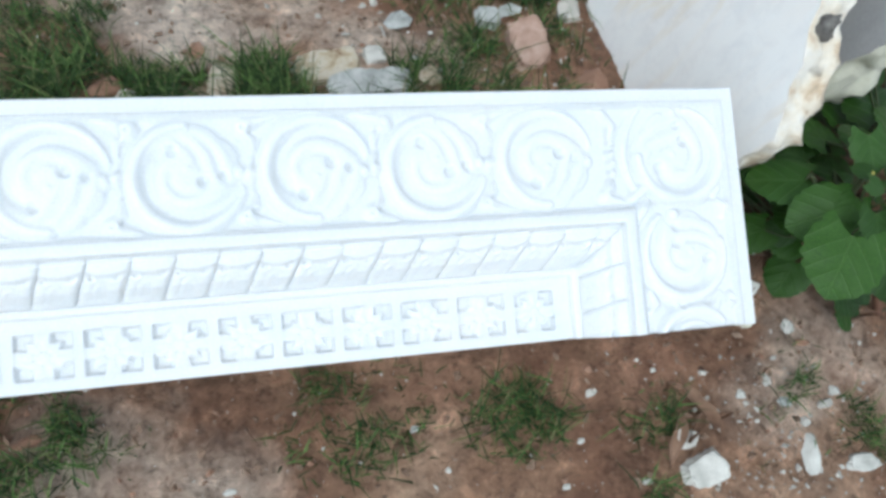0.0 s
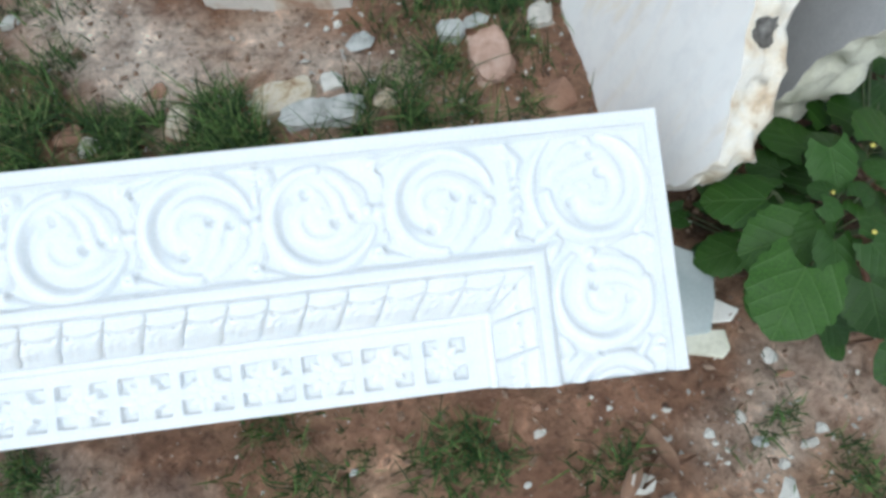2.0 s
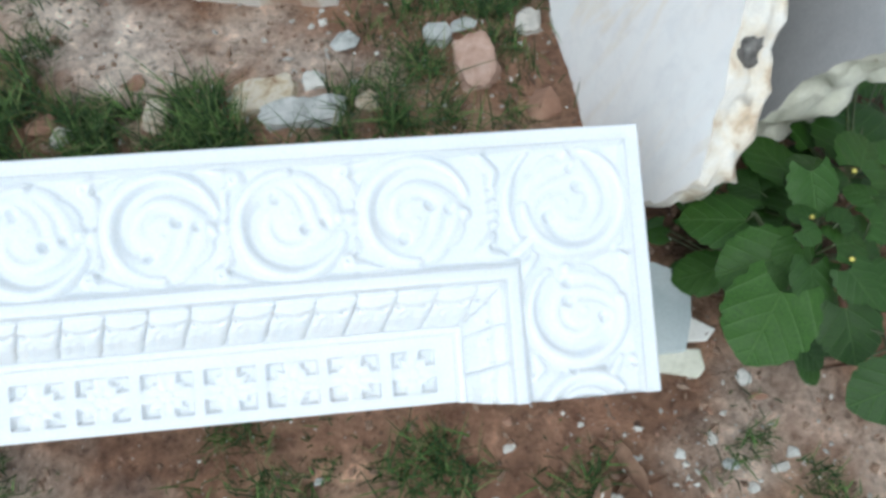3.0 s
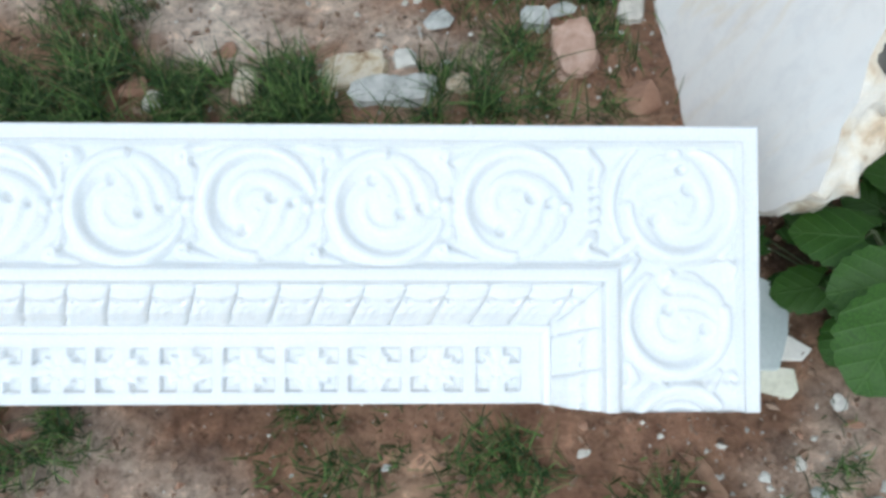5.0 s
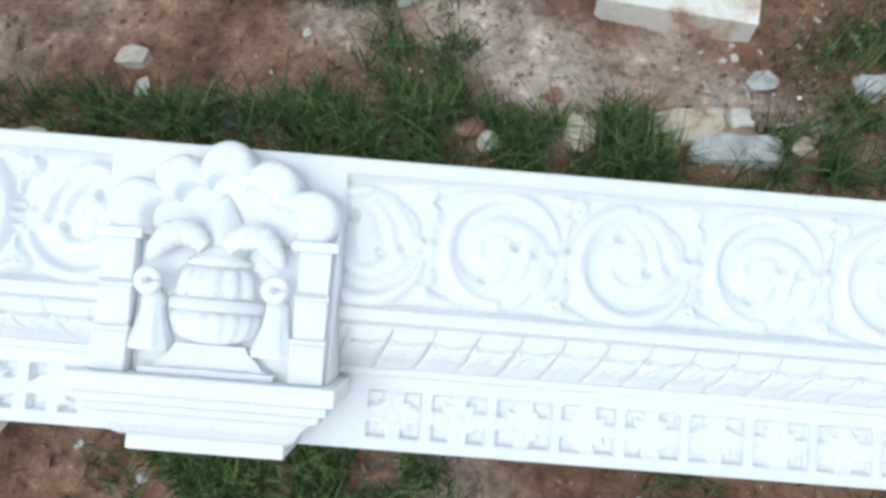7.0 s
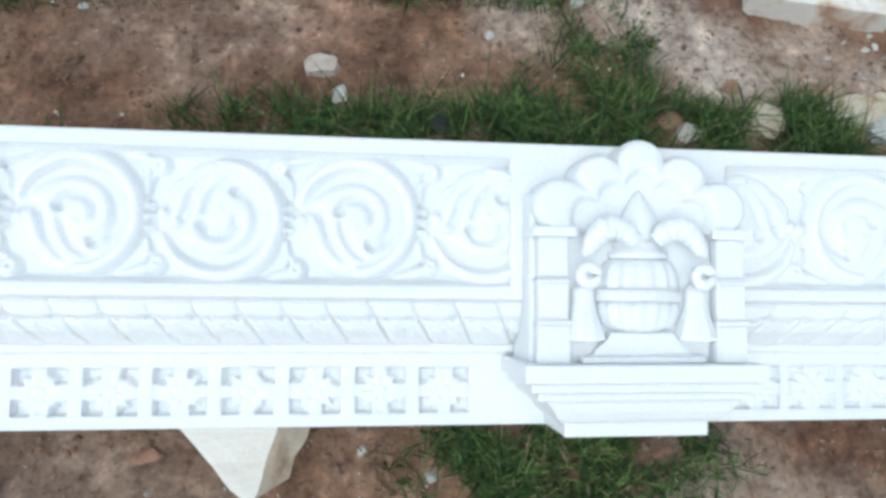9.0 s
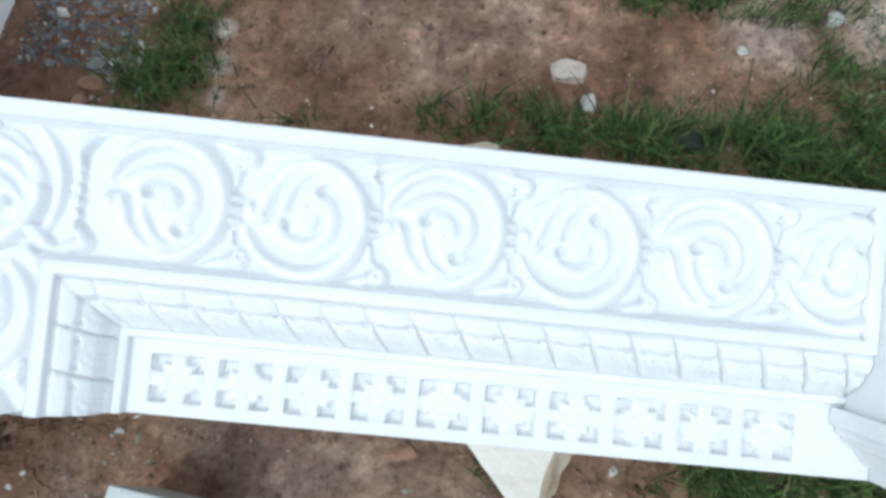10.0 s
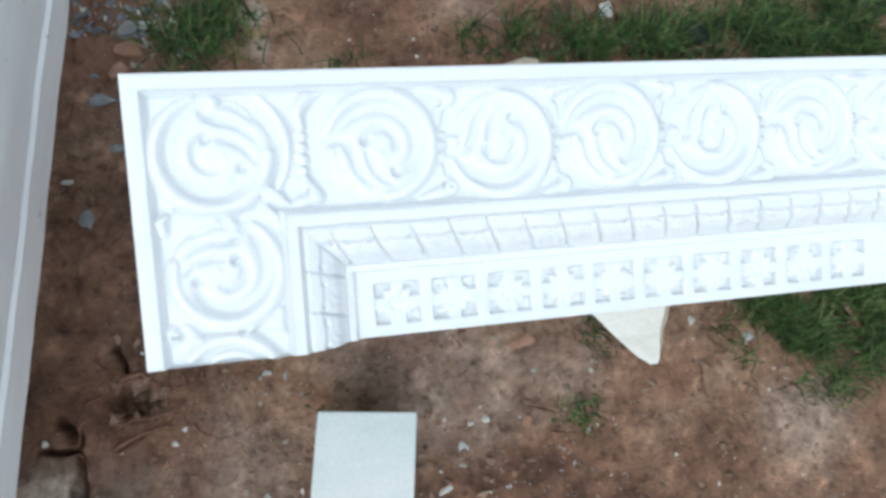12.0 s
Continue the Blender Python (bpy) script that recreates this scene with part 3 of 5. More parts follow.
    stroke([(0.897, row - 0.030), (0.890, row - 0.046), (0.889, row - 0.047)], [0.0060, 0.0110, 0.0110], 0.0150)
    stroke([(0.892, row - 0.050), (0.905, row - 0.054), (0.920, row - 0.058)], [0.0085, 0.0070, 0.0015], 0.0130)
    pit(0.896, row - 0.042, 0.0036, 0.8)
    # the pointed leaf aimed at the inner corner, with its rolled companions
    stroke([(0.938, 0.176), (0.925, 0.166), (0.912, 0.158)], [0.009, 0.0075, 0.002], 0.0150, 0.25)
    stroke([(0.942, 0.160), (0.934, 0.150), (0.928, 0.138)], [0.006, 0.008, 0.004], 0.0140, 0.2)
    stroke([(1.040, 0.156), (1.046, 0.150), (1.044, 0.140)], [0.004, 0.007, 0.006], 0.0140)
    stroke([(1.034, 0.166), (1.040, 0.172), (1.047, 0.186)], [0.006, 0.006, 0.002], 0.0130, 0.2)
    stroke([(1.043, 0.030), (1.044, 0.036)], [0.0075, 0.0075], 0.0140)
    pit(1.043, 0.033, 0.0026, 0.8)
    stroke([(0.934, 0.048), (0.938, 0.036), (0.932, 0.026)], [0.006, 0.009, 0.005], 0.0145, 0.2)
    stroke([(1.030, 0.040), (1.020, 0.026), (1.006, 0.018)], [0.005, 0.007, 0.003], 0.0135, 0.2)
    stroke([(0.960, 0.040), (0.972, 0.026), (0.984, 0.020)], [0.004, 0.006, 0.003], 0.0130)
    pit(0.975, 0.030, 0.0030, 0.9)
    # years of rubbing soften the carving
    for _ in range(2):
        flat = np.maximum(relief, 0.0) + np.where((relief > -0.9) & (relief < 0), relief, 0.0)
        pad = np.pad(flat, 1, mode="edge")
        soft = (4 * pad[1:-1, 1:-1] + 2 * (pad[:-2, 1:-1] + pad[2:, 1:-1] + pad[1:-1, :-2] + pad[1:-1, 2:]) + pad[:-2, :-2] + pad[:-2, 2:] + pad[2:, :-2] + pad[2:, 2:]) / 16
        relief = np.where((relief > -0.9) | (soft > 0.0005), soft, relief)
    inside = (e > 0.0195) & (e < 0.1470)
    Z = np.where(inside, np.maximum(Z, np.minimum(deep * (FIELD + 0.95 * relief), 0.0015)), Z)
    Z = np.where(inside & (relief > -0.9) & (relief < 0), deep * (FIELD + relief * 0.7), Z)
    # plain strip beside the middle shrine
    Z = np.where((A < 0.118) & (e < 0.163) & (e > 0.002), 0.0, Z)
    # the hollow moulding of overlapping leaves: a rolled lip above, a swelling blade that sweeps sideways below
    t = np.clip((e - 0.1655) / 0.0475, 0, 1)
    start = 0.12 if fine < 1 else 0.05
    sweep = np.clip((t - start) / (1 - start), 0, 1) ** 1.2
    along = np.where(side, V, A) + np.where(side, 0.014, 0.021 if fine < 1 else 0.027) * sweep
    f = np.mod(along, LEAF_PITCH) / LEAF_PITCH
    away = np.minimum(f, 1 - f)
    ends = np.clip(10 * t, 0, 1) * np.clip(10 * (1 - t), 0, 1)
    blade = 0.0020 * np.clip(1 - np.abs(2 * f - 1) ** 4, 0, 1) + 0.0030 * (f - 0.5) - 0.0036 * np.exp(-((away / 0.060) ** 2)) * np.clip((t - 0.28) / 0.15, 0.12 if fine < 1 else 0.3, 1)
    arch_at = 0.35 - (0.10 if fine < 1 else 0.06) * np.abs(2 * f - 1) ** 2.6
    under = np.clip((t - arch_at) / 0.07, 0, 1)
    lip = 0.0034 * (1 - under) * np.clip(t / 0.10, 0, 1) - 0.0024 * np.exp(-(((t - arch_at - 0.08) / 0.06) ** 2)) * np.clip(away * 7, 0, 1)
    fold = -0.0012 * np.exp(-(((f - 0.52) / 0.06) ** 2)) * np.clip((t - 0.55) / 0.1, 0, 1) * np.clip((0.92 - t) / 0.1, 0, 1)
    # each leaf holds a smaller one, outlined by a round-headed groove
    inner = np.where(t > 0.66, np.abs(f - 0.47) - 0.16, np.hypot(f - 0.47, (t - 0.66) * 1.1) - 0.16)
    fold = fold - (0.0016 if fine < 1 else 0.0015) * np.exp(-((inner / 0.05) ** 2)) * np.clip((t - 0.46) / 0.06, 0, 1) * np.clip((0.95 - t) / 0.1, 0, 1)
    pin = -0.0056 * np.exp(-(((f - 0.17) / 0.07) ** 2 + ((t - 0.40) / 0.055) ** 2)) - 0.0048 * np.exp(-(((f - 0.76) / 0.07) ** 2 + ((t - 0.41) / 0.055) ** 2)) - 0.0016 * np.exp(-(((f - 0.52) / 0.06) ** 2 + ((t - 0.68) / 0.06) ** 2))
    band = (e >= 0.1655) & (e <= 0.213)
    Z = np.where(band, Z + np.where(side, 0.75, 0.8 if fine < 1 else 1.0) * ends * (blade + lip + fold + pin) - 0.002, Z)
    # panels with a flower and four sunk corners: centre and half breadth of each
    panel = np.full(Z.shape, -1)
    for k, (c, half) in enumerate(panels):
        x, y = (A - c) / half, (V - 0.0375) / 0.0240
        m = (np.abs(x) < 1) & (np.abs(y) < 1)
        r, th = np.hypot(x, y), np.arctan2(y, x)
        far, near = np.maximum(np.abs(x), np.abs(y)), np.minimum(np.abs(x), np.abs(y))
        sunk = np.clip((1 - far) / 0.06, 0, 1)
        # each corner is cut away in a leafy angle; the petals fill the rest
        wave = 0.05 * np.sin(9 * th + 2.4 * k)
        cut = np.clip((far - 0.54 - wave) / 0.14, 0, 1) * np.clip((near - 0.28 - wave) / 0.14, 0, 1)
        petal = np.clip((0.92 - far) / 0.2, 0, 1) * (0.0006 * np.cos(8 * th + k) * np.clip(r * 2, 0, 1) - 0.0010 * np.exp(-(((r - 0.30) / 0.08) ** 2)))
        Z = np.where(m, -0.055 + sunk * (-0.0125 * deep * cut + (1 - cut) * petal), Z)
        panel = np.where(m, k, panel)
    return A, V, e, side, Z, panel, along


def build_lintel():
    root = thing("lintel", "long carved white marble door lintel with vine scrolls, lying on stones", "lintel", LINTEL)
    panels = {1: [(0.8015, 0.0245)] + [(0.8025 - 0.069 * k, 0.0285) for k in range(1, 10)], -1: [(0.800 - 0.069 * k, 0.0268) for k in range(10)]}
    for s, deep, fine in ((1, 0.64, 0.5), (-1, 0.84, 1.15)):
        carve_half(root, s, relief_half(deep, fine, panels[s]))
    close_back(root)
    return root


def carve_half(root, s, half):
    A, V, e, side, Z, panel, along = half
    rows, cols = Z.shape
    # which piece of the carving each small square belongs to
    mid = lambda q: q[:-1, :-1]
    kind = np.full((rows - 1, cols - 1), 0)
    field = (mid(e) > 0.0185) & (mid(e) < 0.1505) & (mid(A) > 0.118)
    cell = np.digitize(mid(A), [0.2095, 0.344, 0.4785, 0.613, 0.7475, 0.8945])
    cell = np.where((cell == 6) & (mid(V) < 0.157), 7, cell)
    cell = np.where((cell == 7) & (mid(V) < 0.030), 8, cell)
    kind = np.where(field, 1 + cell, kind)
    band = (mid(e) > 0.165) & (mid(e) < 0.2135) & (mid(A) > 0.105)
    leaf = np.floor(mid(along) / LEAF_PITCH).astype(int)
    kind = np.where(band, np.where(mid(side), 60, 20) + leaf, kind)
    kind = np.where(mid(panel) >= 0, 80 + mid(panel), kind)
    names = lambda k: "slab_face" if k == 0 else "carved_scroll" if k < 20 else "moulding_leaf" if k < 80 else "flower_panel"
    index = np.arange(rows * cols).reshape(rows, cols)
    flat = np.stack([MIDDLE + s * A, V, Z], -1).reshape(-1, 3)
    quads = np.stack([index[:-1, :-1], index[:-1, 1:], index[1:, 1:], index[1:, :-1]], -1)
    if s < 0:
        quads = quads[..., ::-1]
    for k in np.unique(kind):
        q = quads[kind == k]
        used, back = np.unique(q, return_inverse=True)
        me = mesh_of(names(k), flat[used].tolist(), back.reshape(-1, 4).tolist(), MARBLE)
        part(names(k), me, root)


def close_back(root):
    """The back and sides of the stone, just inside the carved face's rim."""
    bm = bmesh.new()
    u0, u1 = MIDDLE - HALF, MIDDLE + HALF
    cut = [(0.0, -0.0035), (0.150, -0.0035), (0.163, -0.002), (0.166, -0.010), (0.190, -0.019), (0.213, -0.047), (0.2225, -0.0555)]
    front = [(u0 + d, z) for d, z in cut] + [(u1 - d, z) for d, z in cut[::-1]]
    low, high = -THICK, -0.0035
    face = [bm.verts.new((x, 0.0005, z)) for x, z in [(u0, low)] + front + [(u1, low)]]
    bm.faces.new(face[::-1])
    ring = [((u0, 0.0005), (u0, WIDTH)), ((u0, WIDTH), (u1, WIDTH)), ((u1, WIDTH), (u1, 0.0005))]
    for (x0, y0), (x1, y1) in ring:
        bm.faces.new([bm.verts.new(p) for p in ((x0, y0, low), (x1, y1, low), (x1, y1, high), (x0, y0, high))])
    bm.faces.new([bm.verts.new(p) for p in ((u0, 0.0005, low), (u1, 0.0005, low), (u1, WIDTH, low), (u0, WIDTH, low))])
    bmesh.ops.remove_doubles(bm, verts=bm.verts[:], dist=0.0001)
    part("slab_body", from_bm("slab_body", bm, MARBLE, False), root)


lintel = build_lintel()


# ---- shrine in the middle of the lintel ----
def build_shrine(root):
    c = -0.0135
    back = from_bm("shrine", box_bm(-0.1125, 0.1125, 0.070, 0.245, -0.053, 0.026, 0.002), MARBLE, False)
    shrine = part("shrine", back, root, pose(c, 0, 0), "projecting niche with lobed arch, columns and a carved pot")
    put = lambda name, bm, smooth=False: part(name, from_bm(name, bm, MARBLE, smooth), shrine)
    # stepped pedestal
    for x, y0, y1, z in ((0.1235, 0.057, 0.0745, 0.056), (0.1165, 0.0475, 0.0568, 0.051), (0.109, 0.039, 0.0473, 0.046)):
        put("pedestal_step", box_bm(-x, x, y0, y1, -0.06, z, 0.002))
    put("pedestal_swell", prism_side([(0.0388, 0.042), (0.034, 0.0415), (0.027, 0.038), (0.019, 0.032), (0.0155, 0.027)], 0.101, 0.080))
    put("pedestal_foot", box_bm(-0.0755, 0.0755, 0.0, 0.0153, -0.075, 0.022, 0.002))
    for s in (-1, 1):
        stand = pose(s * 0.0920, 0, 0)
        q = lambda name, bm: part(name, from_bm(name, bm, MARBLE, False), shrine, stand)
        q("column_shaft", box_bm(-0.0150, 0.0150, 0.0745, 0.200, 0.0, 0.0405, 0.0012))
        for name, y0, y1, w, z in (("column_base", 0.0747, 0.112, 0.0162, 0.0422), ("column_band", 0.1120, 0.1170, 0.0172, 0.0434), ("column_band", 0.1530, 0.1575, 0.0168, 0.0430), ("column_neck", 0.1575, 0.1600, 0.0159, 0.0418), ("capital", 0.1990, 0.2085, 0.0218, 0.0465)):
            q(name, box_bm(-w, w, y0, y1, 0.0, z, 0.0010, 2))
    # lobed arch: five rounded cushions, the middle one highest
    lobes = [(0.084, 0.026, 0.0285), (0.043, 0.051, 0.0290), (0.0, 0.0690, 0.0265), (-0.042, 0.051, 0.0280), (-0.084, 0.026, 0.0280)]

    def reach(q):
        """How far the lobed rim lies from the arch's centre, and which lobe it is."""
        c, s = math.cos(q), math.sin(q)
        best = (0.0, 0)
        for i, (x, y, r) in enumerate(lobes):
            along, off = x * c + y * s, abs(-x * s + y * c)
            if off < r:
                best = max(best, (along + math.sqrt(r * r - off * off), i))
        return best

    bm = bmesh.new()
    turns, steps, rings = 160, 30, []
    rim = [reach(-0.02 + (math.pi + 0.04) * i / turns) for i in range(turns + 1)]
    for i in range(turns + 1):
        q = -0.02 + (math.pi + 0.04) * i / turns
        outer = rim[i][0]
        inner = 0.63 * outer
        near = min((abs(i - k) for k in range(1, turns + 1) if rim[k][1] != rim[k - 1][1]), default=99)
        crease = math.exp(-((near / 4.0) ** 2))
        row = []
        for k in range(steps + 1):
            s = k / steps
            d = 0.008 + (outer - 0.008) * s
            edge = min(d - inner, outer - d)
            up = math.sqrt(max(0.0, 1 - (1 - min(1.0, max(0.0, edge) / 0.011)) ** 2.2))
            hollow = 0.0268 + 0.0025 * (d / inner) ** 3
            z = hollow if d < inner else 0.012 * up + 0.0293 - 0.005 * crease * (d - inner) / (outer - inner)
            row.append(bm.verts.new((d * math.cos(q), 0.205 + d * math.sin(q), z)))
        rings.append([bm.verts.new((row[0].co.x, row[0].co.y, 0.0)), *row, bm.verts.new((row[-1].co.x, row[-1].co.y, -0.01))])
    for p, r in zip(rings, rings[1:]):
        for k in range(len(p) - 1):
            bm.faces.new((p[k], p[k + 1], r[k + 1], r[k]))
    part("arch", from_bm("arch", bm, MARBLE), shrine)
    # the pot with its leaves, nut and tassels
    pot = Matrix.LocRotScale((0, 0, 0.017), None, (1.0, 1.0, 0.74))
    crown = Matrix.LocRotScale((0, 0, 0.026), None, (1.0, 1.0, 0.80))
    g = lambda name, bm, smooth=True: part(name, from_bm(name, bm, MARBLE, smooth), shrine, pot)
    g("pot_base", prism_side2([(0.0747, 0.056), (0.083, 0.056), (0.0835, 0.050), (0.089, 0.047), (0.098, 0.036), (0.105, 0.033)], 0.026), False)
    g("pot_step", box_bm(-0.063, 0.063, 0.0747, 0.0815, -0.004, 0.034, 0.0012), False)
    g("pot_belly", lathe_bm([(0.104, 0.022), (0.107, 0.030), (0.113, 0.0395), (0.124, 0.0440), (0.136, 0.0450)], 90, lambda h, a: 0.92 + 0.11 * abs(math.cos(9 * a)) ** 0.6))
    g("pot_band", lathe_bm([(0.136, 0.0458), (0.137, 0.0475), (0.147, 0.0475), (0.148, 0.0455)], 48))
    g("pot_shoulder", lathe_bm([(0.148, 0.0448), (0.158, 0.0440), (0.168, 0.0420), (0.175, 0.0380), (0.178, 0.0320)], 90, lambda h, a: 0.90 + 0.12 * abs(math.sin(7 * a)) ** 0.6))
    g("pot_rim", lathe_bm([(0.178, 0.031), (0.180, 0.034), (0.185, 0.034), (0.188, 0.028), (0.194, 0.030), (0.198, 0.028)], 48))
    part("nut", from_bm("nut", lathe_bm([(0.196, 0.016), (0.202, 0.0190), (0.211, 0.0200), (0.222, 0.0175), (0.233, 0.0120), (0.243, 0.006), (0.250, 0.001)], 40, lambda h, a: 1 + 0.03 * math.sin(5 * a)), MARBLE), shrine, crown)
    for s in (-1, 1):
        # a drooping leaf on either side: a fluted crescent that curls outward
        bend = [(0.010, 0.196), (0.020, 0.205), (0.032, 0.209), (0.043, 0.206), (0.052, 0.198), (0.058, 0.188), (0.0635, 0.182)]
        girth = [0.0080, 0.0110, 0.0125, 0.0125, 0.0105, 0.0075, 0.0030]
        bm = bmesh.new()
        path = [(s * x, y, 0.024 - 0.05 * (x - 0.032)) for x, y in bend]
        fine_path, fine_girth = [], []
        for i in range(len(path) - 1):
            for k in range(5):
                fine_path.append(tuple(Vector(path[i]).lerp(Vector(path[i + 1]), k / 5)))
                fine_girth.append((girth[i] + (girth[i + 1] - girth[i]) * k / 5) * (1 + 0.07 * math.cos(1.7 * (5 * i + k))))
        tube_bm(bm, fine_path + [path[-1]], fine_girth + [girth[-1]], 14)
        part("hanging_leaf", from_bm("hanging_leaf", bm, MARBLE), shrine, crown)
        hung = pot @ pose(s * 0.0590, 0, 0.017)
        bm = bmesh.new()
        ring = [(0.0082 * math.cos(q), 0.161 + 0.0082 * math.sin(q), 0.026) for q in np.linspace(0, math.tau, 21)]
        tube_bm(bm, ring, [0.0056] * 21, 8)
        part("tassel_ring", from_bm("tassel_ring", bm, MARBLE), shrine, hung)
        part("tassel_skirt", from_bm("tassel_skirt", lathe_bm([(0.097, 0.0205), (0.100, 0.0212), (0.112, 0.0172), (0.126, 0.0125), (0.137, 0.0100), (0.140, 0.0120), (0.147, 0.0110), (0.153, 0.006)], 40, lambda h, a: 1 + 0.12 * abs(math.cos(5 * a)) * (h < 0.140)), MARBLE), shrine, hung)


def prism_side(profile, x0, x1):
    """A moulding across the shrine: rows of v and w, its half width going from x0 to x1."""
    bm = bmesh.new()
    n = len(profile)
    left, right = [], []
    for i, (y, z) in enumerate(profile):
        x = x0 + (x1 - x0) * i / (n - 1)
        left.append((bm.verts.new((-x, y, z)), bm.verts.new((-x, y, -0.055))))
        right.append((bm.verts.new((x, y, z)), bm.verts.new((x, y, -0.055))))
    for i in range(n - 1):
        bm.faces.new((left[i][0], left[i + 1][0], right[i + 1][0], right[i][0]))
        bm.faces.new((left[i][1], left[i + 1][1], left[i + 1][0], left[i][0]))
        bm.faces.new((right[i][0], right[i + 1][0], right[i + 1][1], right[i][1]))
        bm.faces.new((left[i][1], right[i][1], right[i + 1][1], left[i + 1][1]))
    for i in (0, n - 1):
        bm.faces.new((left[i][0], right[i][0], right[i][1], left[i][1]))
    return bm


def prism_side2(profile, z):
    """A flat foot seen from the front: rows of v and half width."""
    outline = [(-w, y) for y, w in profile] + [(w, y) for y, w in profile[::-1]]
    return prism_bm(outline, -0.004, z, 0.001)


build_shrine(lintel)


# ---- stones that carry the lintel ----
def under_lintel(u, v, drop=0.0):
    """A place on the lintel's underside, in the world."""
    return LINTEL @ Vector((u, v, -THICK - drop))


def prop(name, x, y, z_top, sx, sy, material, seed, label):
    """A rough block from the ground up to a height."""
    base = ground_height(x, y) - 0.02
    bm = bmesh.new()
    bmesh.ops.create_cube(bm, size=1)
    bmesh.ops.subdivide_edges(bm, edges=bm.edges[:], cuts=5, use_grid_fill=True)
    for v in bm.verts:
        v.co += 0.05 * noise.noise_vector(v.co * 3 + Vector((seed, 0, 0)))
    me = from_bm(name, bm, material)
    return thing(name, label, "support stone", Matrix.LocRotScale((x, y, (base + z_top) / 2), Euler((0, 0, seed)), (sx, sy, z_top - base)), me)


def wedge(name, label, outline, z_low, z_front, slope, material):
    """A thick offcut with a flat nose whose back rises to bear the lintel."""
    root = thing(name, label, "support stone")
    rise = lambda y: z_front + slope * max(0.0, y - 0.13)
    mid_x = sum(p[0] for p in outline) / len(outline)

    def rough(bm, grain):
        bmesh.ops.triangulate(bm, faces=bm.faces[:])
        bmesh.ops.subdivide_edges(bm, edges=bm.edges[:], cuts=3, use_grid_fill=True)
        for v in bm.verts:
            v.co += grain * noise.noise_vector(v.co * 45)
        return bm

    top = bmesh.new()
    high = [top.verts.new((x, y, rise(y))) for x, y in outline]
    top.faces.new(high)
    part("sawn_top", from_bm("sawn_top", rough(top, 0.0012), material, False), root)
    side = bmesh.new()
    # the near flank is undercut, the far one breaks outward
    low = [side.verts.new((x + (0.55 * (mid_x - x) if x < mid_x else 0.030), y + 0.3 * max(0.0, 0.14 - y), z_low)) for x, y in outline]
    high = [side.verts.new((x, y, rise(y) - 0.0005)) for x, y in outline]
    side.faces.new(low[::-1])
    for i in range(len(outline)):
        j = (i + 1) % len(outline)
        side.faces.new((low[i], low[j], high[j], high[i]))
    part("broken_side", from_bm("broken_side", rough(side, 0.0035), TAN, False), root, None, "rough tan broken side")
    return root


wedge("wedge_stone", "cream marble offcut with a pointed end, under the lintel",
      [(-0.560, 0.19), (-0.528, 0.144), (-0.494, 0.106), (-0.466, 0.073), (-0.449, 0.061), (-0.438, 0.061), (-0.432, 0.070), (-0.424, 0.106), (-0.412, 0.140), (-0.392, 0.20), (-0.385, 0.36), (-0.555, 0.36)], 0.072, 0.118, 0.765, CREAM)
standing_block_later = [
    ("end_stone", "pale green marble offcut under the lintel's end", [(0.999, 0.195), (1.109, 0.184), (1.142, 0.184), (1.154, 0.217), (1.160, 0.232), (1.172, 0.284), (1.167, 0.294), (1.124, 0.318), (0.999, 0.325)], 0.028, SAWN),
    ("end_stone", "broken pale marble offcut beside the lintel's end", [(1.066, 0.169), (1.110, 0.160), (1.155, 0.147), (1.167, 0.159), (1.166, 0.187), (1.118, 0.192), (1.066, 0.195)], 0.016, PALE),
    ("end_stone", "small broken cream offcut beside the lintel's end", [(1.142, 0.230), (1.162, 0.236), (1.195, 0.213), (1.179, 0.197), (1.151, 0.199)], 0.014, CREAM),
]
prop("prop_stone", 0.90, 0.27, under_lintel(0.90, 0.15).z - 0.004, 0.13, 0.13, TAN, 0.1, "rough tan stone that props the lintel's end")
prop("prop_stone", -0.465, 0.29, 0.073, 0.12, 0.11, TAN, 0.3, "rough tan stone under the cream offcut")
prop("prop_stone", -0.93, 0.34, under_lintel(-0.93, 0.20).z + 0.004, 0.18, 0.12, TAN, 0.2, "rough tan stone under the lintel's raised end")


def standing_block(name, label, outline, z_top, material, category="marble block", z_low=None):
    cx, cy = (sum(p[i] for p in outline) / len(outline) for i in (0, 1))
    low = ground_height(cx, cy) - 0.015 if z_low is None else z_low
    bm = prism_bm(outline, low, z_top, 0.0025)
    return thing(name, label, category, None, from_bm(name, bm, material, False))


standing_block("marble_block", "pale green-white sawn marble block standing on the soil", [(-0.938, 0.054), (-0.808, 0.036), (-0.835, -0.140), (-0.968, -0.122)], 0.178, SAWN)
for name, label, outline, top, material in standing_block_later:
    standing_block(name, label, outline, top, material, "marble offcut")
standing_block("marble_block", "white sawn marble block lying far back on the ground", [(-0.375, 1.050), (-0.09, 1.034), (-0.07, 1.25), (-0.36, 1.27)], 0.03, CREAM)
standing_block("marble_block", "cream sawn marble block lying on the ground", [(0.411, 0.943), (0.684, 0.895), (0.715, 1.07), (0.445, 1.12)], 0.0, STAINED)


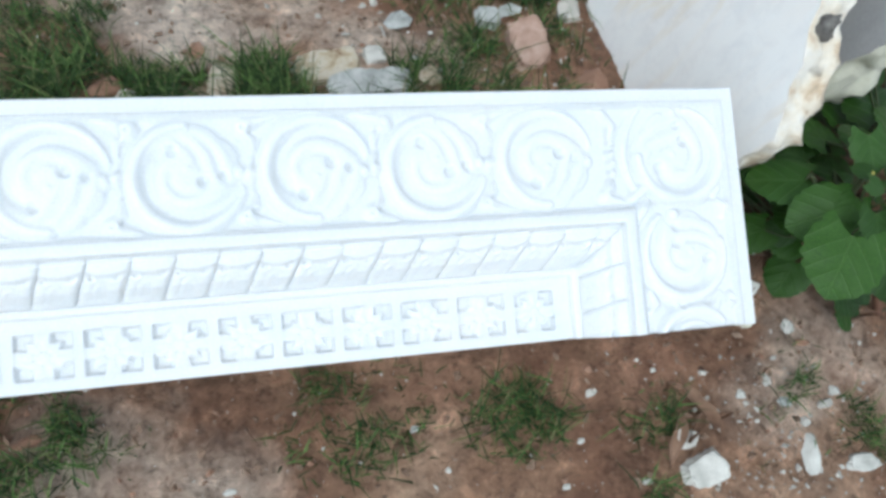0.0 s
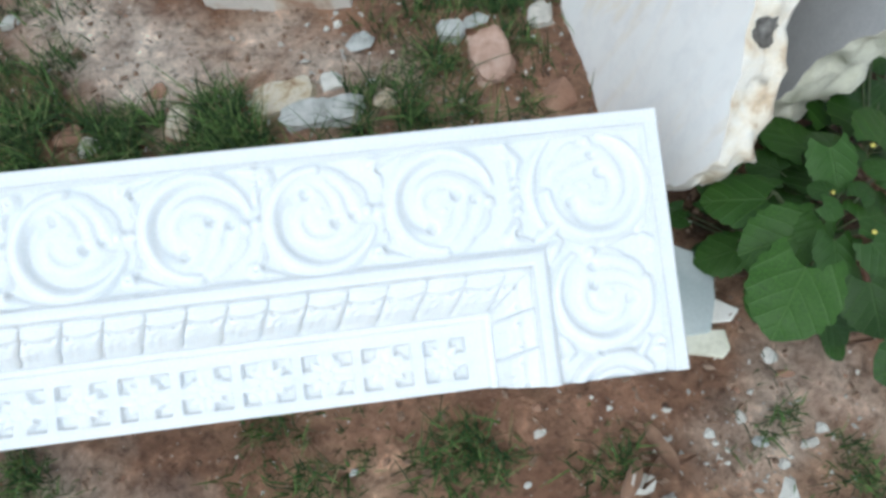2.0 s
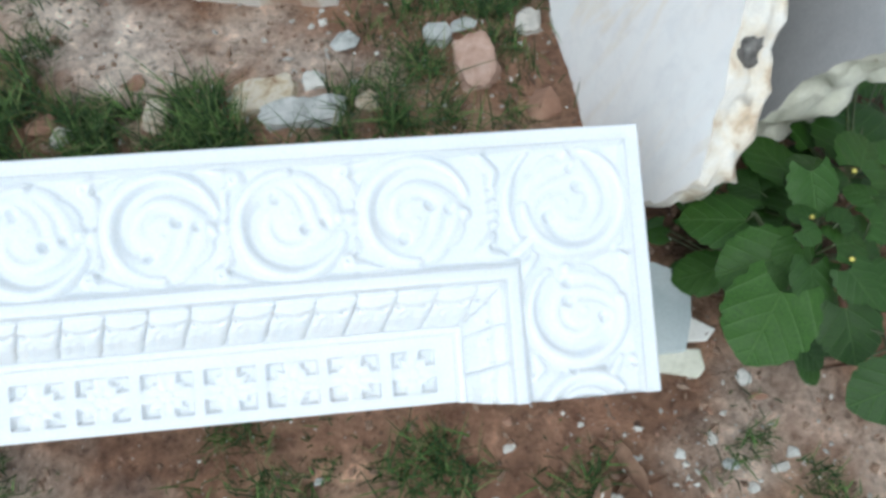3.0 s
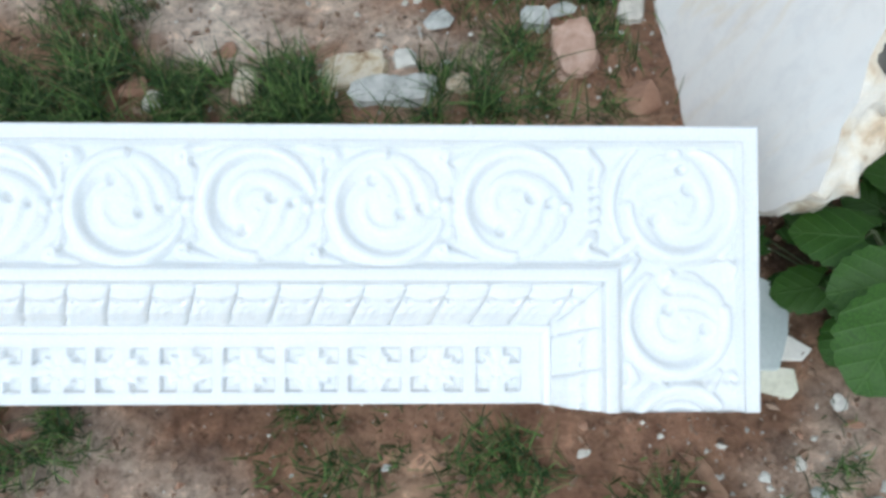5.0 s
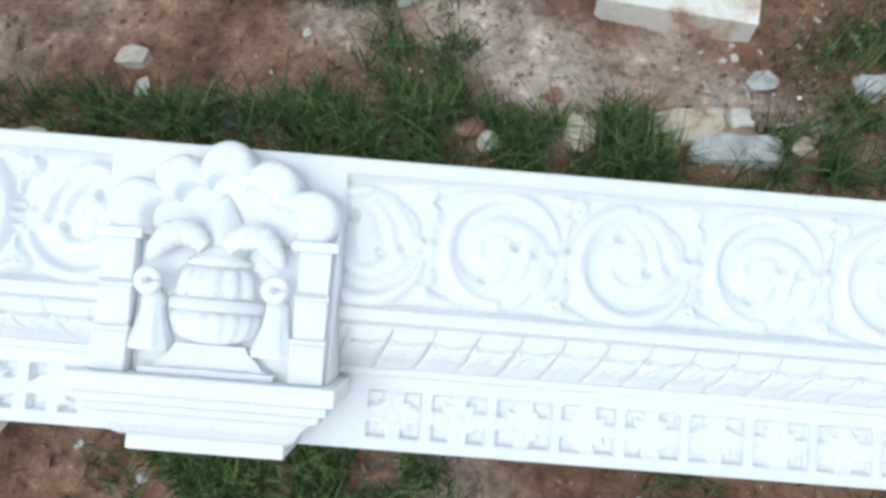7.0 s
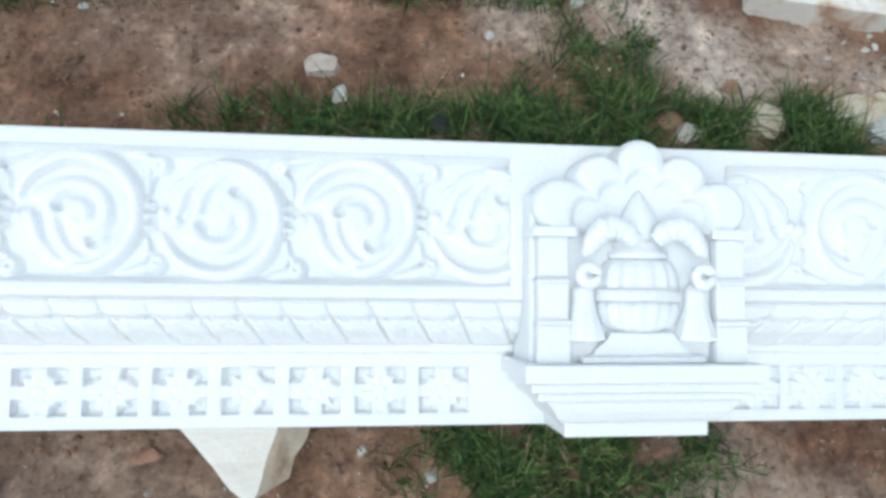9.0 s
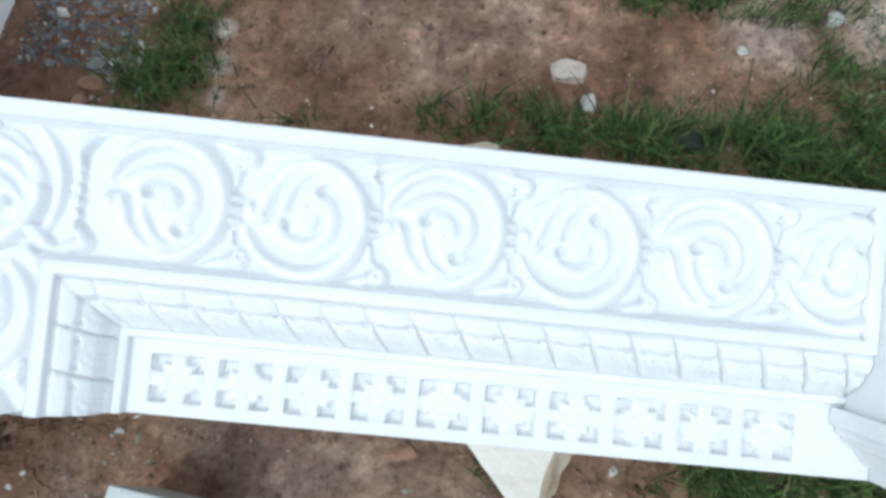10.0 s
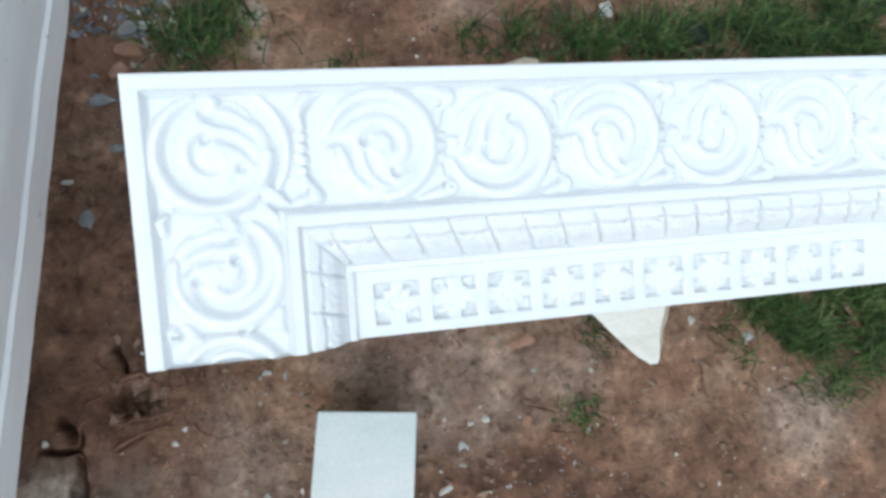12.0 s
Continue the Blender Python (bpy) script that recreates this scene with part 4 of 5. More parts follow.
# ---- two broken slabs that lean behind the lintel's end ----
def leaning_slab(name, label, base_x, outline, thick, face, edge, seed, lean=0.27):
    """outline: y and height of the broad face's rim; the face leans away from the lintel."""
    rim = []
    n = len(outline)
    for i, (y0, z0) in enumerate(outline):
        y1, z1 = outline[(i + 1) % n]
        m = max(2, int(math.hypot(y1 - y0, z1 - z0) / 0.012))
        for k in range(m):
            y, z = y0 + (y1 - y0) * k / m, z0 + (z1 - z0) * k / m
            q = noise.noise_vector((y * 24, z * 24, seed)) * 0.006 + noise.noise_vector((y * 70, z * 70, seed)) * 0.004
            rim.append((y + q.x, max(z + q.y, -0.03)))
    cy, cz = sum(p[0] for p in rim) / len(rim), sum(p[1] for p in rim) / len(rim)
    root = thing(name, label, "marble slab")
    bm = bmesh.new()
    at = lambda y, z, off: (base_x + lean * z + off, y, z - off * lean * 0.6)
    mid = bm.verts.new(at(cy, cz, 0))
    ring = [bm.verts.new(at(y, z, 0)) for y, z in rim]
    for i in range(len(ring)):
        bm.faces.new((mid, ring[i], ring[(i + 1) % len(ring)]))
    part("sawn_face", from_bm("sawn_face", bm, face, False), root)
    bm = bmesh.new()
    layers = []
    steps = 10
    for s in range(steps + 1):
        off = thick * s / steps
        row = []
        for y, z in rim:
            j = noise.noise_vector((y * 30, z * 30, seed + off * 40)) * 0.017 * min(1, s * 0.5) + noise.noise_vector((y * 62, z * 62, seed + off * 70)) * 0.010 * min(1, s * 0.6) + noise.noise_vector((y * 150, z * 150, seed + off * 150)) * 0.004 * min(1, s)
            row.append(bm.verts.new(at(y + j.x, max(z + j.y, -0.04), off)))
        layers.append(row)
    for a, b in zip(layers, layers[1:]):
        for i in range(len(a)):
            j = (i + 1) % len(a)
            bm.faces.new((a[i], a[j], b[j], b[i]))
    far = bm.verts.new(at(cy, cz, thick))
    for i in range(len(rim)):
        bm.faces.new((far, layers[-1][(i + 1) % len(rim)], layers[-1][i]))
    part("broken_edge", from_bm("broken_edge", bm, edge), root, None, "rough pale broken edge")
    return root


white_slab = leaning_slab("leaning_slab", "thick white marble slab with a rough cream broken edge, leaning upright", 1.064,
                          [(0.60, -0.02), (0.545, 0.02), (0.46, 0.06), (0.385, 0.105), (0.358, 0.145), (0.352, 0.170), (0.345, 0.213), (0.343, 0.245), (0.366, 0.264), (0.394, 0.286), (0.413, 0.316), (0.445, 0.340), (0.458, 0.366), (0.52, 0.412), (0.62, 0.455), (0.80, 0.48), (1.00, 0.46), (1.12, 0.38), (1.13, -0.02)], 0.050, WEATHERED, BROKEN, 3.3)
# a solid dark lump stands in for a hollow in the broken edge
hollow = bmesh.new()
bmesh.ops.create_icosphere(hollow, subdivisions=3, radius=1)
for v in hollow.verts:
    v.co = Vector((v.co.x * 0.010, v.co.y * 0.013, v.co.z * 0.026)) * (1 + 0.5 * noise.noise(v.co * 1.7) + 0.2 * noise.noise(v.co * 5))
part("hollow", from_bm("hollow", hollow, DARK_LUMP), next(c for c in white_slab.children if c.name.startswith("broken_edge")), pose(1.064 + 0.27 * 0.345 + 0.016, 0.441, 0.345), "dark grey lump in place of a hollow in the broken edge")
leaning_slab("leaning_slab", "grey marble slab with a pale broken edge, leaning behind the white one", 1.235,
             [(0.50, -0.02), (0.475, 0.08), (0.464, 0.165), (0.470, 0.227), (0.453, 0.288), (0.424, 0.356), (0.420, 0.42), (0.47, 0.48), (0.60, 0.52), (0.85, 0.53), (1.05, 0.48), (1.10, -0.02)], 0.09, GREY, PALE, 8.1)


# ---- stacked marble slabs with chain ----
def edge_x(y):
    return -1.264 + 0.10 * (y - 0.26)


def stacked_slab(name, label, y0, y1, out, wide, z0, z1, seed):
    bm = bmesh.new()
    n = 40
    rows = []
    for i in range(n + 1):
        y = y0 + (y1 - y0) * i / n
        w = 0.0022 * noise.noise((y * 9, seed, 0)) + 0.001 * noise.noise((y * 40, seed, 5))
        x = edge_x(y) + out + w
        pts = [(x - wide, z0), (x - 0.005, z0), (x, z0 + 0.005), (x + 0.001 * noise.noise((y * 14, seed, 2)), (z0 + z1) / 2), (x, z1 - 0.005), (x - 0.005, z1), (x - wide, z1)]
        rows.append([bm.verts.new((px, y, pz)) for px, pz in pts])
    for a, b in zip(rows, rows[1:]):
        for k in range(len(a)):
            j = (k + 1) % len(a)
            bm.faces.new((a[k], a[j], b[j], b[k]))
    bm.faces.new(rows[0][::-1])
    bm.faces.new(rows[-1])
    me = from_bm(name, bm, STACK, False)
    return thing(name, label, "marble slab", None, me)


stacked_slab("stacked_slab", "upper thick white marble slab of a stack, sawn top", -0.34, 0.72, 0.0, 0.62, 0.326, 0.468, 1.0)
stacked_slab("stacked_slab", "thin white marble slab in the middle of a stack", -0.034, 0.705, -0.006, 0.60, 0.268, 0.3255, 6.0)
stacked_slab("stacked_slab", "lowest white marble slab of a stack, edge set slightly back", -0.030, 0.700, -0.003, 0.60, 0.205, 0.2675, 9.0)
for y, inset in ((0.58, 0.10),):
    standing_block("bearer_block", "white marble offcut that carries the stacked slabs", [(edge_x(y) - 0.10 - inset, y - 0.045), (edge_x(y) - inset, y - 0.047), (edge_x(y) - inset, y + 0.055), (edge_x(y) - 0.10 - inset, y + 0.06)], 0.2045, CREAM)
standing_block("bearer_block", "cream marble offcut set back under the stacked slabs' end", [(-1.42, -0.052), (-1.312, -0.053), (-1.330, 0.06), (-1.42, 0.06)], 0.2045, CREAM, z_low=0.1855)
standing_block("bearer_block", "white marble offcut leaning in under the stacked slabs", [(-1.50, -0.060), (-1.395, -0.060), (-1.395, 0.05), (-1.50, 0.05)], 0.185, CREAM)


def stain():
    """The orange glue mark on the upper slab's edge."""
    bm = bmesh.new()
    def patch(points):
        verts = []
        for y, z in points:
            verts.append(bm.verts.new((edge_x(y) + 0.0045, y, z)))
        f = bm.faces.new(verts)
        return f
    rng = random.Random(4)
    def strip(a, b, w):
        left, right = [], []
        m = 14
        for i in range(m + 1):
            t = i / m
            y, z = a[0] + (b[0] - a[0]) * t, a[1] + (b[1] - a[1]) * t
            d = Vector((b[0] - a[0], b[1] - a[1])).normalized()
            k = w * (0.5 + 0.7 * rng.random())
            left.append((y - d.y * k, z + d.x * k))
            right.append((y + d.y * k * 0.8, z - d.x * k * 0.8))
        patch(left + right[::-1])
    strip((0.247, 0.466), (0.258, 0.430), 0.0080)
    strip((0.262, 0.438), (0.256, 0.402), 0.0105)
    strip((0.277, 0.410), (0.250, 0.394), 0.0085)
    strip((0.246, 0.395), (0.203, 0.374), 0.0045)
    return thing("glue_stain", "dry orange glue smear on the marble slab's edge", "stain", None, from_bm("glue_stain", bm, RUST, False))


stain()


def build_chain():
    heap = thing("chain", "heap of dark steel chain lying on the marble slab", "chain", pose(-1.358, 0.205, 0.468))
    link = bmesh.new()
    path = []
    for q in np.linspace(0, math.tau, 25):
        x = 0.0085 * math.cos(q)
        y = 0.0085 * math.sin(q) + (0.009 if math.sin(q) > 0 else -0.009)
        path.append((x, y, 0))
    tube_bm(link, path, [0.0038] * 25, 8)
    me = from_bm("link", link, STEEL)
    rng = random.Random(11)
    at, heading = Vector((-0.06, -0.05, 0.005)), 0.5
    for i in range(96):
        heading += rng.uniform(-0.5, 0.6)
        step = Vector((math.cos(heading), math.sin(heading), 0)) * 0.0225
        if (at + step).xy.length > 0.062:
            heading = math.atan2(-at.y, -at.x) + rng.uniform(-0.7, 0.7)
            step = Vector((math.cos(heading), math.sin(heading), 0)) * 0.0225
        at = at + step
        at.z = 0.009 + 0.024 * max(0, 1 - at.xy.length / 0.075) * (i / 96) * 1.3 + rng.uniform(0, 0.004)
        part("link", me, heap, Matrix.LocRotScale(at, Euler((rng.uniform(-0.25, 0.25), (math.pi / 2 if i % 2 else 0) * 0.75 + rng.uniform(-0.3, 0.3), heading - math.pi / 2)), None))
    return heap


build_chain()
thing("white_rock", "rough white rock lying on the marble slab", "rock", Matrix.LocRotScale((-1.372, 0.334, 0.494), Euler((0.1, 0.1, 0.15)), (0.125, 0.125, 0.066)), rock_mesh("white_rock", BLOCK, 21, 0.4, 16))


# ---- stones and chips on the soil ----
# kind, look, place, breadth, depth
LOOKS = {"pink": (PINK, "pink granite"), "white": (CHIP, "white marble"), "slate": (SLATE, "grey-green"), "yellow": (YELLOW, "yellowish"), "cream": (TAN, "cream and tan"),
         "red": (CLAY, "red-brown clay"), "pale": (CREAM, "pale cream marble"), "dark": (COAL, "black plastic"), "beige": (BEIGE, "beige"), "leafy": (DRY, "dry yellow leaf"), "gravel": (GRAVEL, "blue-grey")}
SCATTERED = []


def lay(kind, tone, x, y, broad, deep):
    """Notes a stone: its kind and look, place, breadth and depth."""
    SCATTERED.append((kind, tone, x, y, broad, deep))


lay("block", "pink", 0.911, 0.700, 0.082, 0.119)
lay("block", "white", 0.639, 0.708, 0.043, 0.046)
lay("block", "slate", 0.609, 0.639, 0.149, 0.060)
lay("block", "yellow", 0.553, 0.686, 0.120, 0.068)
lay("block", "cream", 0.384, 0.666, 0.060, 0.067)
lay("rock", "red", 0.204, 0.663, 0.056, 0.043)
lay("chip", "white", 0.233, 0.636, 0.051, 0.037)
lay("block", "white", 1.018, 0.798, 0.054, 0.078)
lay("chip", "slate", 0.900, 0.804, 0.060, 0.037)
lay("block", "slate", 0.858, 0.781, 0.052, 0.057)
lay("rock", "cream", 0.727, 0.652, 0.040, 0.036)
lay("rock", "red", 1.013, 0.616, 0.062, 0.071)
lay("chip", "slate", 0.692, 0.801, 0.057, 0.046)
lay("chip", "leafy", 0.274, 0.695, 0.034, 0.013)
lay("rock", "red", 0.339, 0.747, 0.034, 0.041)
lay("chip", "white", 1.066, 0.783, 0.028, 0.103)
lay("block", "beige", -0.392, 0.781, 0.065, 0.055)
lay("chip", "white", -0.356, 0.711, 0.029, 0.053)
lay("chip", "white", -0.094, 0.845, 0.022, 0.020)
lay("chip", "white", 0.073, 0.923, 0.044, 0.039)
lay("chip", "white", -0.818, 0.910, 0.021, 0.018)
lay("rock", "cream", -0.537, 0.614, 0.083, 0.032)
lay("chip", "white", -0.315, 0.129, 0.011, 0.017)
lay("chip", "slate", -0.216, 0.089, 0.019, 0.018)
lay("rock", "red", 0.116, 0.119, 0.041, 0.020)
lay("chip", "white", 0.883, 0.081, 0.020, 0.020)
lay("block", "white", 1.004, -0.001, 0.039, 0.033)
lay("block", "white", 1.020, -0.047, 0.072, 0.055)
lay("chip", "white", 1.189, -0.050, 0.030, 0.067)
lay("block", "white", 1.267, -0.070, 0.052, 0.029)
lay("chip", "white", 1.043, 0.052, 0.030, 0.009)
lay("chip", "white", 1.108, 0.050, 0.019, 0.020)
lay("chip", "slate", 1.172, 0.030, 0.027, 0.017)
lay("chip", "white", 1.239, 0.017, 0.031, 0.023)
lay("chip", "white", 1.220, 0.143, 0.026, 0.024)
lay("chip", "white", 0.982, 0.102, 0.012, 0.010)
lay("chip", "white", 0.855, 0.018, 0.015, 0.009)
lay("chip", "white", 0.936, -0.051, 0.018, 0.014)
lay("chip", "white", 1.155, 0.066, 0.018, 0.020)
lay("chip", "white", 1.261, 0.037, 0.023, 0.021)
lay("chip", "white", 1.195, -0.002, 0.018, 0.017)
lay("chip", "white", 0.820, -0.041, 0.013, 0.014)
lay("chip", "white", 0.661, 0.006, 0.010, 0.009)
lay("chip", "slate", 0.621, 0.067, 0.018, 0.013)
lay("chip", "white", 0.366, 0.019, 0.024, 0.010)
lay("chip", "red", 0.883, 0.118, 0.014, 0.017)
lay("chip", "red", 1.235, 0.115, 0.030, 0.013)
lay("chip", "white", -1.019, 0.126, 0.019, 0.012)
lay("chip", "white", -0.689, 0.013, 0.014, 0.013)
lay("chip", "white", -0.712, 0.008, 0.011, 0.010)
lay("chip", "slate", -0.730, -0.023, 0.024, 0.015)
lay("chip", "white", -0.313, 0.130, 0.014, 0.015)
lay("chip", "slate", -0.217, 0.092, 0.018, 0.016)
lay("chip", "white", -0.763, -0.085, 0.026, 0.016)
lay("chip", "red", -0.622, 0.002, 0.018, 0.024)
lay("chip", "gravel", -1.273, 0.392, 0.025, 0.028)
lay("block", "gravel", -1.206, 0.735, 0.040, 0.030)
lay("chip", "pale", -1.182, 0.742, 0.028, 0.022)
lay("rock", "red", -1.206, 0.700, 0.050, 0.036)
lay("rock", "red", -1.226, 0.662, 0.036, 0.030)
lay("chip", "gravel", -1.264, 0.650, 0.016, 0.012)
lay("rock", "gravel", -1.252, 0.605, 0.048, 0.022)
lay("block", "gravel", -1.195, 0.567, 0.036, 0.030)
lay("rock", "red", -1.203, 0.490, 0.050, 0.040)
lay("chip", "gravel", -1.226, 0.518, 0.040, 0.020)
lay("chip", "white", -1.306, 0.464, 0.022, 0.014)
lay("chip", "gravel", -1.279, 0.401, 0.028, 0.034)
lay("chip", "white", -1.345, 0.062, 0.012, 0.016)
lay("chip", "white", -1.340, -0.030, 0.015, 0.012)
lay("chip", "white", -1.145, 0.057, 0.008, 0.012)
lay("chip", "white", -1.160, 0.038, 0.012, 0.008)
lay("lump", "dark", -0.189, 0.660, 0.043, 0.047)
lay("rock", "red", -0.611, 0.131, 0.050, 0.026)


def block_stone_mesh(name, material, seed):
    """A squarish broken piece with flat faces and chipped edges, one unit across."""
    rng = random.Random(seed)
    outline = []
    for q in (28, 62, 100, 140, 185, 222, 262, 300, 338):
        a = radians(q + rng.uniform(-14, 14))
        r = 0.5 / max(abs(math.cos(a)), abs(math.sin(a))) * rng.uniform(0.74, 1.0)
        outline.append((r * math.cos(a), r * math.sin(a)))
    bm = prism_bm(outline, -0.5, 0.5, 0.09)
    bmesh.ops.triangulate(bm, faces=bm.faces[:])
    bmesh.ops.subdivide_edges(bm, edges=bm.edges[:], cuts=2, use_grid_fill=True)
    tilt = (rng.uniform(-0.25, 0.25), rng.uniform(-0.25, 0.25))
    for v in bm.verts:
        if v.co.z > 0:
            v.co.z += tilt[0] * v.co.x + tilt[1] * v.co.y
            v.co.x *= 0.86
            v.co.y *= 0.84
        v.co += 0.11 * noise.noise_vector(v.co * 2.0 + Vector((seed, 0, 0))) + 0.05 * noise.noise_vector(v.co * 7 + Vector((0, seed, 0)))
    return from_bm(name, bm, material, False)


chips = {k: [chip_mesh("marble_chip", LOOKS[k][0], 5 * i + len(k)) for i in range(4)] for k in LOOKS}
rocks = {k: rock_mesh("rock", LOOKS[k][0], len(k) + ord(k[0]) % 7, 0.3, 13) for k in LOOKS}
for i, (kind, look_of, x, y, sx, sy) in enumerate(SCATTERED):
    rng = random.Random(i)
    flat = min(sx, sy) * (0.42 if kind == "chip" else 0.42 if kind == "block" else 0.62) * rng.uniform(0.85, 1.15)
    spin = rng.uniform(-0.35, 0.35) if max(sx, sy) < 0.1 else 0.06
    me = chips[look_of][i % 4] if kind == "chip" else block_stone_mesh("stone", LOOKS[look_of][0], 7 * i + 3) if kind == "block" else rocks[look_of]
    word = {"chip": "chip", "rock": "stone", "block": "stone", "lump": "lump"}[kind]
    name = {"chip": "stone_chip", "rock": "stone", "block": "stone", "lump": "plastic_lump"}[kind]
    small = "small" if max(sx, sy) < 0.03 else "broken"
    thing(name, f"{small} {LOOKS[look_of][1]} {word} lying on the soil", "stone" if kind != "lump" else "litter",
          Matrix.LocRotScale((x, y, ground_height(x, y) + flat * 0.28), Euler((rng.uniform(-0.15, 0.15), rng.uniform(-0.15, 0.15), spin)), (sx * 1.02, sy * 1.02, flat)), me, "stones on the soil")

# ---- grass ----
TUFTS = []


def tuft(x, y, reach_x, reach_y, thick):
    """Notes an oval patch of grass and how thickly it grows."""
    TUFTS.append((x, y, reach_x, reach_y, thick))


tuft(0.30, 0.605, 0.30, 0.028, 0.8)
tuft(0.62, 0.600, 0.18, 0.028, 1.0)
tuft(0.88, 0.595, 0.12, 0.028, 0.8)
tuft(0.02, 0.610, 0.25, 0.030, 0.7)
tuft(0.50, 0.645, 0.09, 0.05, 1.0)
tuft(0.22, 0.645, 0.12, 0.05, 0.9)
tuft(0.69, 0.655, 0.07, 0.05, 0.9)
tuft(0.79, 0.635, 0.07, 0.045, 0.8)
tuft(0.47, 0.735, 0.05, 0.03, 0.6)
tuft(0.80, 0.76, 0.05, 0.05, 0.7)
tuft(0.11, 0.78, 0.12, 0.13, 0.5)
tuft(0.14, 0.78, 0.12, 0.13, 0.3)
tuft(0.05, 0.71, 0.12, 0.10, 0.3)
tuft(-0.06, 0.65, 0.10, 0.07, 1.0)
tuft(0.31, 0.65, 0.10, 0.04, 1.0)
tuft(0.45, 0.65, 0.08, 0.08, 1.0)
tuft(0.13, 0.81, 0.06, 0.07, 0.7)
tuft(0.82, 0.68, 0.08, 0.09, 0.8)
tuft(0.72, 0.61, 0.05, 0.03, 0.7)
tuft(0.97, 0.83, 0.09, 0.07, 1.0)
tuft(0.99, 0.67, 0.04, 0.06, 0.6)
tuft(0.51, 0.61, 0.08, 0.03, 1.0)
tuft(0.12, 0.69, 0.13, 0.07, 1.0)
tuft(-0.12, 0.67, 0.09, 0.05, 0.7)
tuft(0.39, 0.66, 0.11, 0.05, 1.0)
tuft(0.89, 0.87, 0.12, 0.09, 0.9)
tuft(0.71, 0.65, 0.04, 0.03, 0.8)
tuft(-1.06, 0.81, 0.06, 0.17, 1.0)
tuft(-0.57, 0.69, 0.09, 0.04, 0.7)
tuft(-0.40, 0.68, 0.16, 0.03, 0.9)
tuft(-0.24, 0.67, 0.08, 0.05, 0.9)
tuft(0.09, 0.80, 0.07, 0.16, 0.4)
tuft(0.02, 0.67, 0.12, 0.05, 0.8)
tuft(-0.02, 0.94, 0.21, 0.04, 1.0)
tuft(0.32, 0.71, 0.13, 0.07, 1.0)
tuft(-1.17, 0.68, 0.06, 0.07, 0.8)
tuft(-0.86, 0.96, 0.28, 0.05, 0.9)
tuft(-0.87, 0.65, 0.07, 0.02, 0.5)
tuft(-0.59, 0.67, 0.06, 0.04, 0.8)
tuft(-0.43, 0.66, 0.11, 0.05, 1.0)
tuft(-0.24, 1.02, 0.09, 0.13, 1.0)
tuft(-1.09, 0.72, 0.08, 0.08, 1.0)
tuft(-0.28, 0.65, 0.20, 0.04, 1.0)
tuft(0.01, 0.65, 0.22, 0.05, 1.0)
tuft(0.55, 0.09, 0.09, 0.08, 0.6)
tuft(0.77, 0.06, 0.065, 0.055, 1.1)
tuft(0.11, 0.11, 0.08, 0.08, 0.8)
tuft(0.97, 0.04, 0.05, 0.05, 0.6)
tuft(1.20, 0.06, 0.04, 0.04, 0.5)
tuft(1.16, -0.02, 0.05, 0.05, 0.4)
tuft(1.31, -0.02, 0.05, 0.06, 0.7)
tuft(0.95, -0.06, 0.03, 0.02, 0.8)
tuft(0.49, 0.14, 0.05, 0.03, 0.4)
tuft(0.63, 0.08, 0.03, 0.02, 0.4)
tuft(-0.14, 0.10, 0.12, 0.07, 0.9)
tuft(0.01, 0.10, 0.09, 0.07, 0.8)
tuft(0.10, 0.13, 0.09, 0.04, 0.7)
tuft(0.21, 0.09, 0.06, 0.04, 0.4)
tuft(-0.14, 0.11, 0.07, 0.05, 0.9)
tuft(-0.06, 0.11, 0.06, 0.04, 0.7)
tuft(-0.14, 0.14, 0.05, 0.02, 0.8)
tuft(-0.51, 0.10, 0.02, 0.03, 0.5)
tuft(-0.07, 0.08, 0.12, 0.08, 1.0)
tuft(-0.07, 0.01, 0.09, 0.05, 0.8)
tuft(-0.53, 0.01, 0.04, 0.03, 0.7)
tuft(-0.48, 0.12, 0.02, 0.05, 0.5)
tuft(1.23, 0.09, 0.03, 0.04, 0.4)
tuft(1.28, 0.44, 0.05, 0.09, 0.2)
tuft(0.86, 0.75, 0.06, 0.05, 0.8)
tuft(0.42, 0.600, 0.40, 0.030, 1.1)
tuft(0.90, 0.635, 0.10, 0.05, 0.5)
tuft(0.60, 0.615, 0.16, 0.04, 0.9)
tuft(0.28, 0.635, 0.14, 0.05, 0.9)
tuft(0.95, 0.76, 0.05, 0.06, 0.8)
tuft(0.75, 0.83, 0.08, 0.05, 0.5)
tuft(0.98, 0.60, 0.07, 0.03, 0.5)

# trodden soil where nothing grows: centre, reach
BARE = [(0.34, 0.79, 0.13, 0.10), (-0.67, 0.80, 0.30, 0.09), (-0.24, 0.81, 0.15, 0.09), (0.55, 0.77, 0.13, 0.07), (-0.44, 0.85, 0.22, 0.06)]


def under_stone(x, y):
    """True where a larger stone lies, or just in front of it."""
    return any(max(sx, sy) > 0.035 and ((x - px) / (0.58 * sx)) ** 2 + ((y - py + 0.25 * sy) / (0.75 * sy)) ** 2 < 1 for _, _, px, py, sx, sy in SCATTERED)


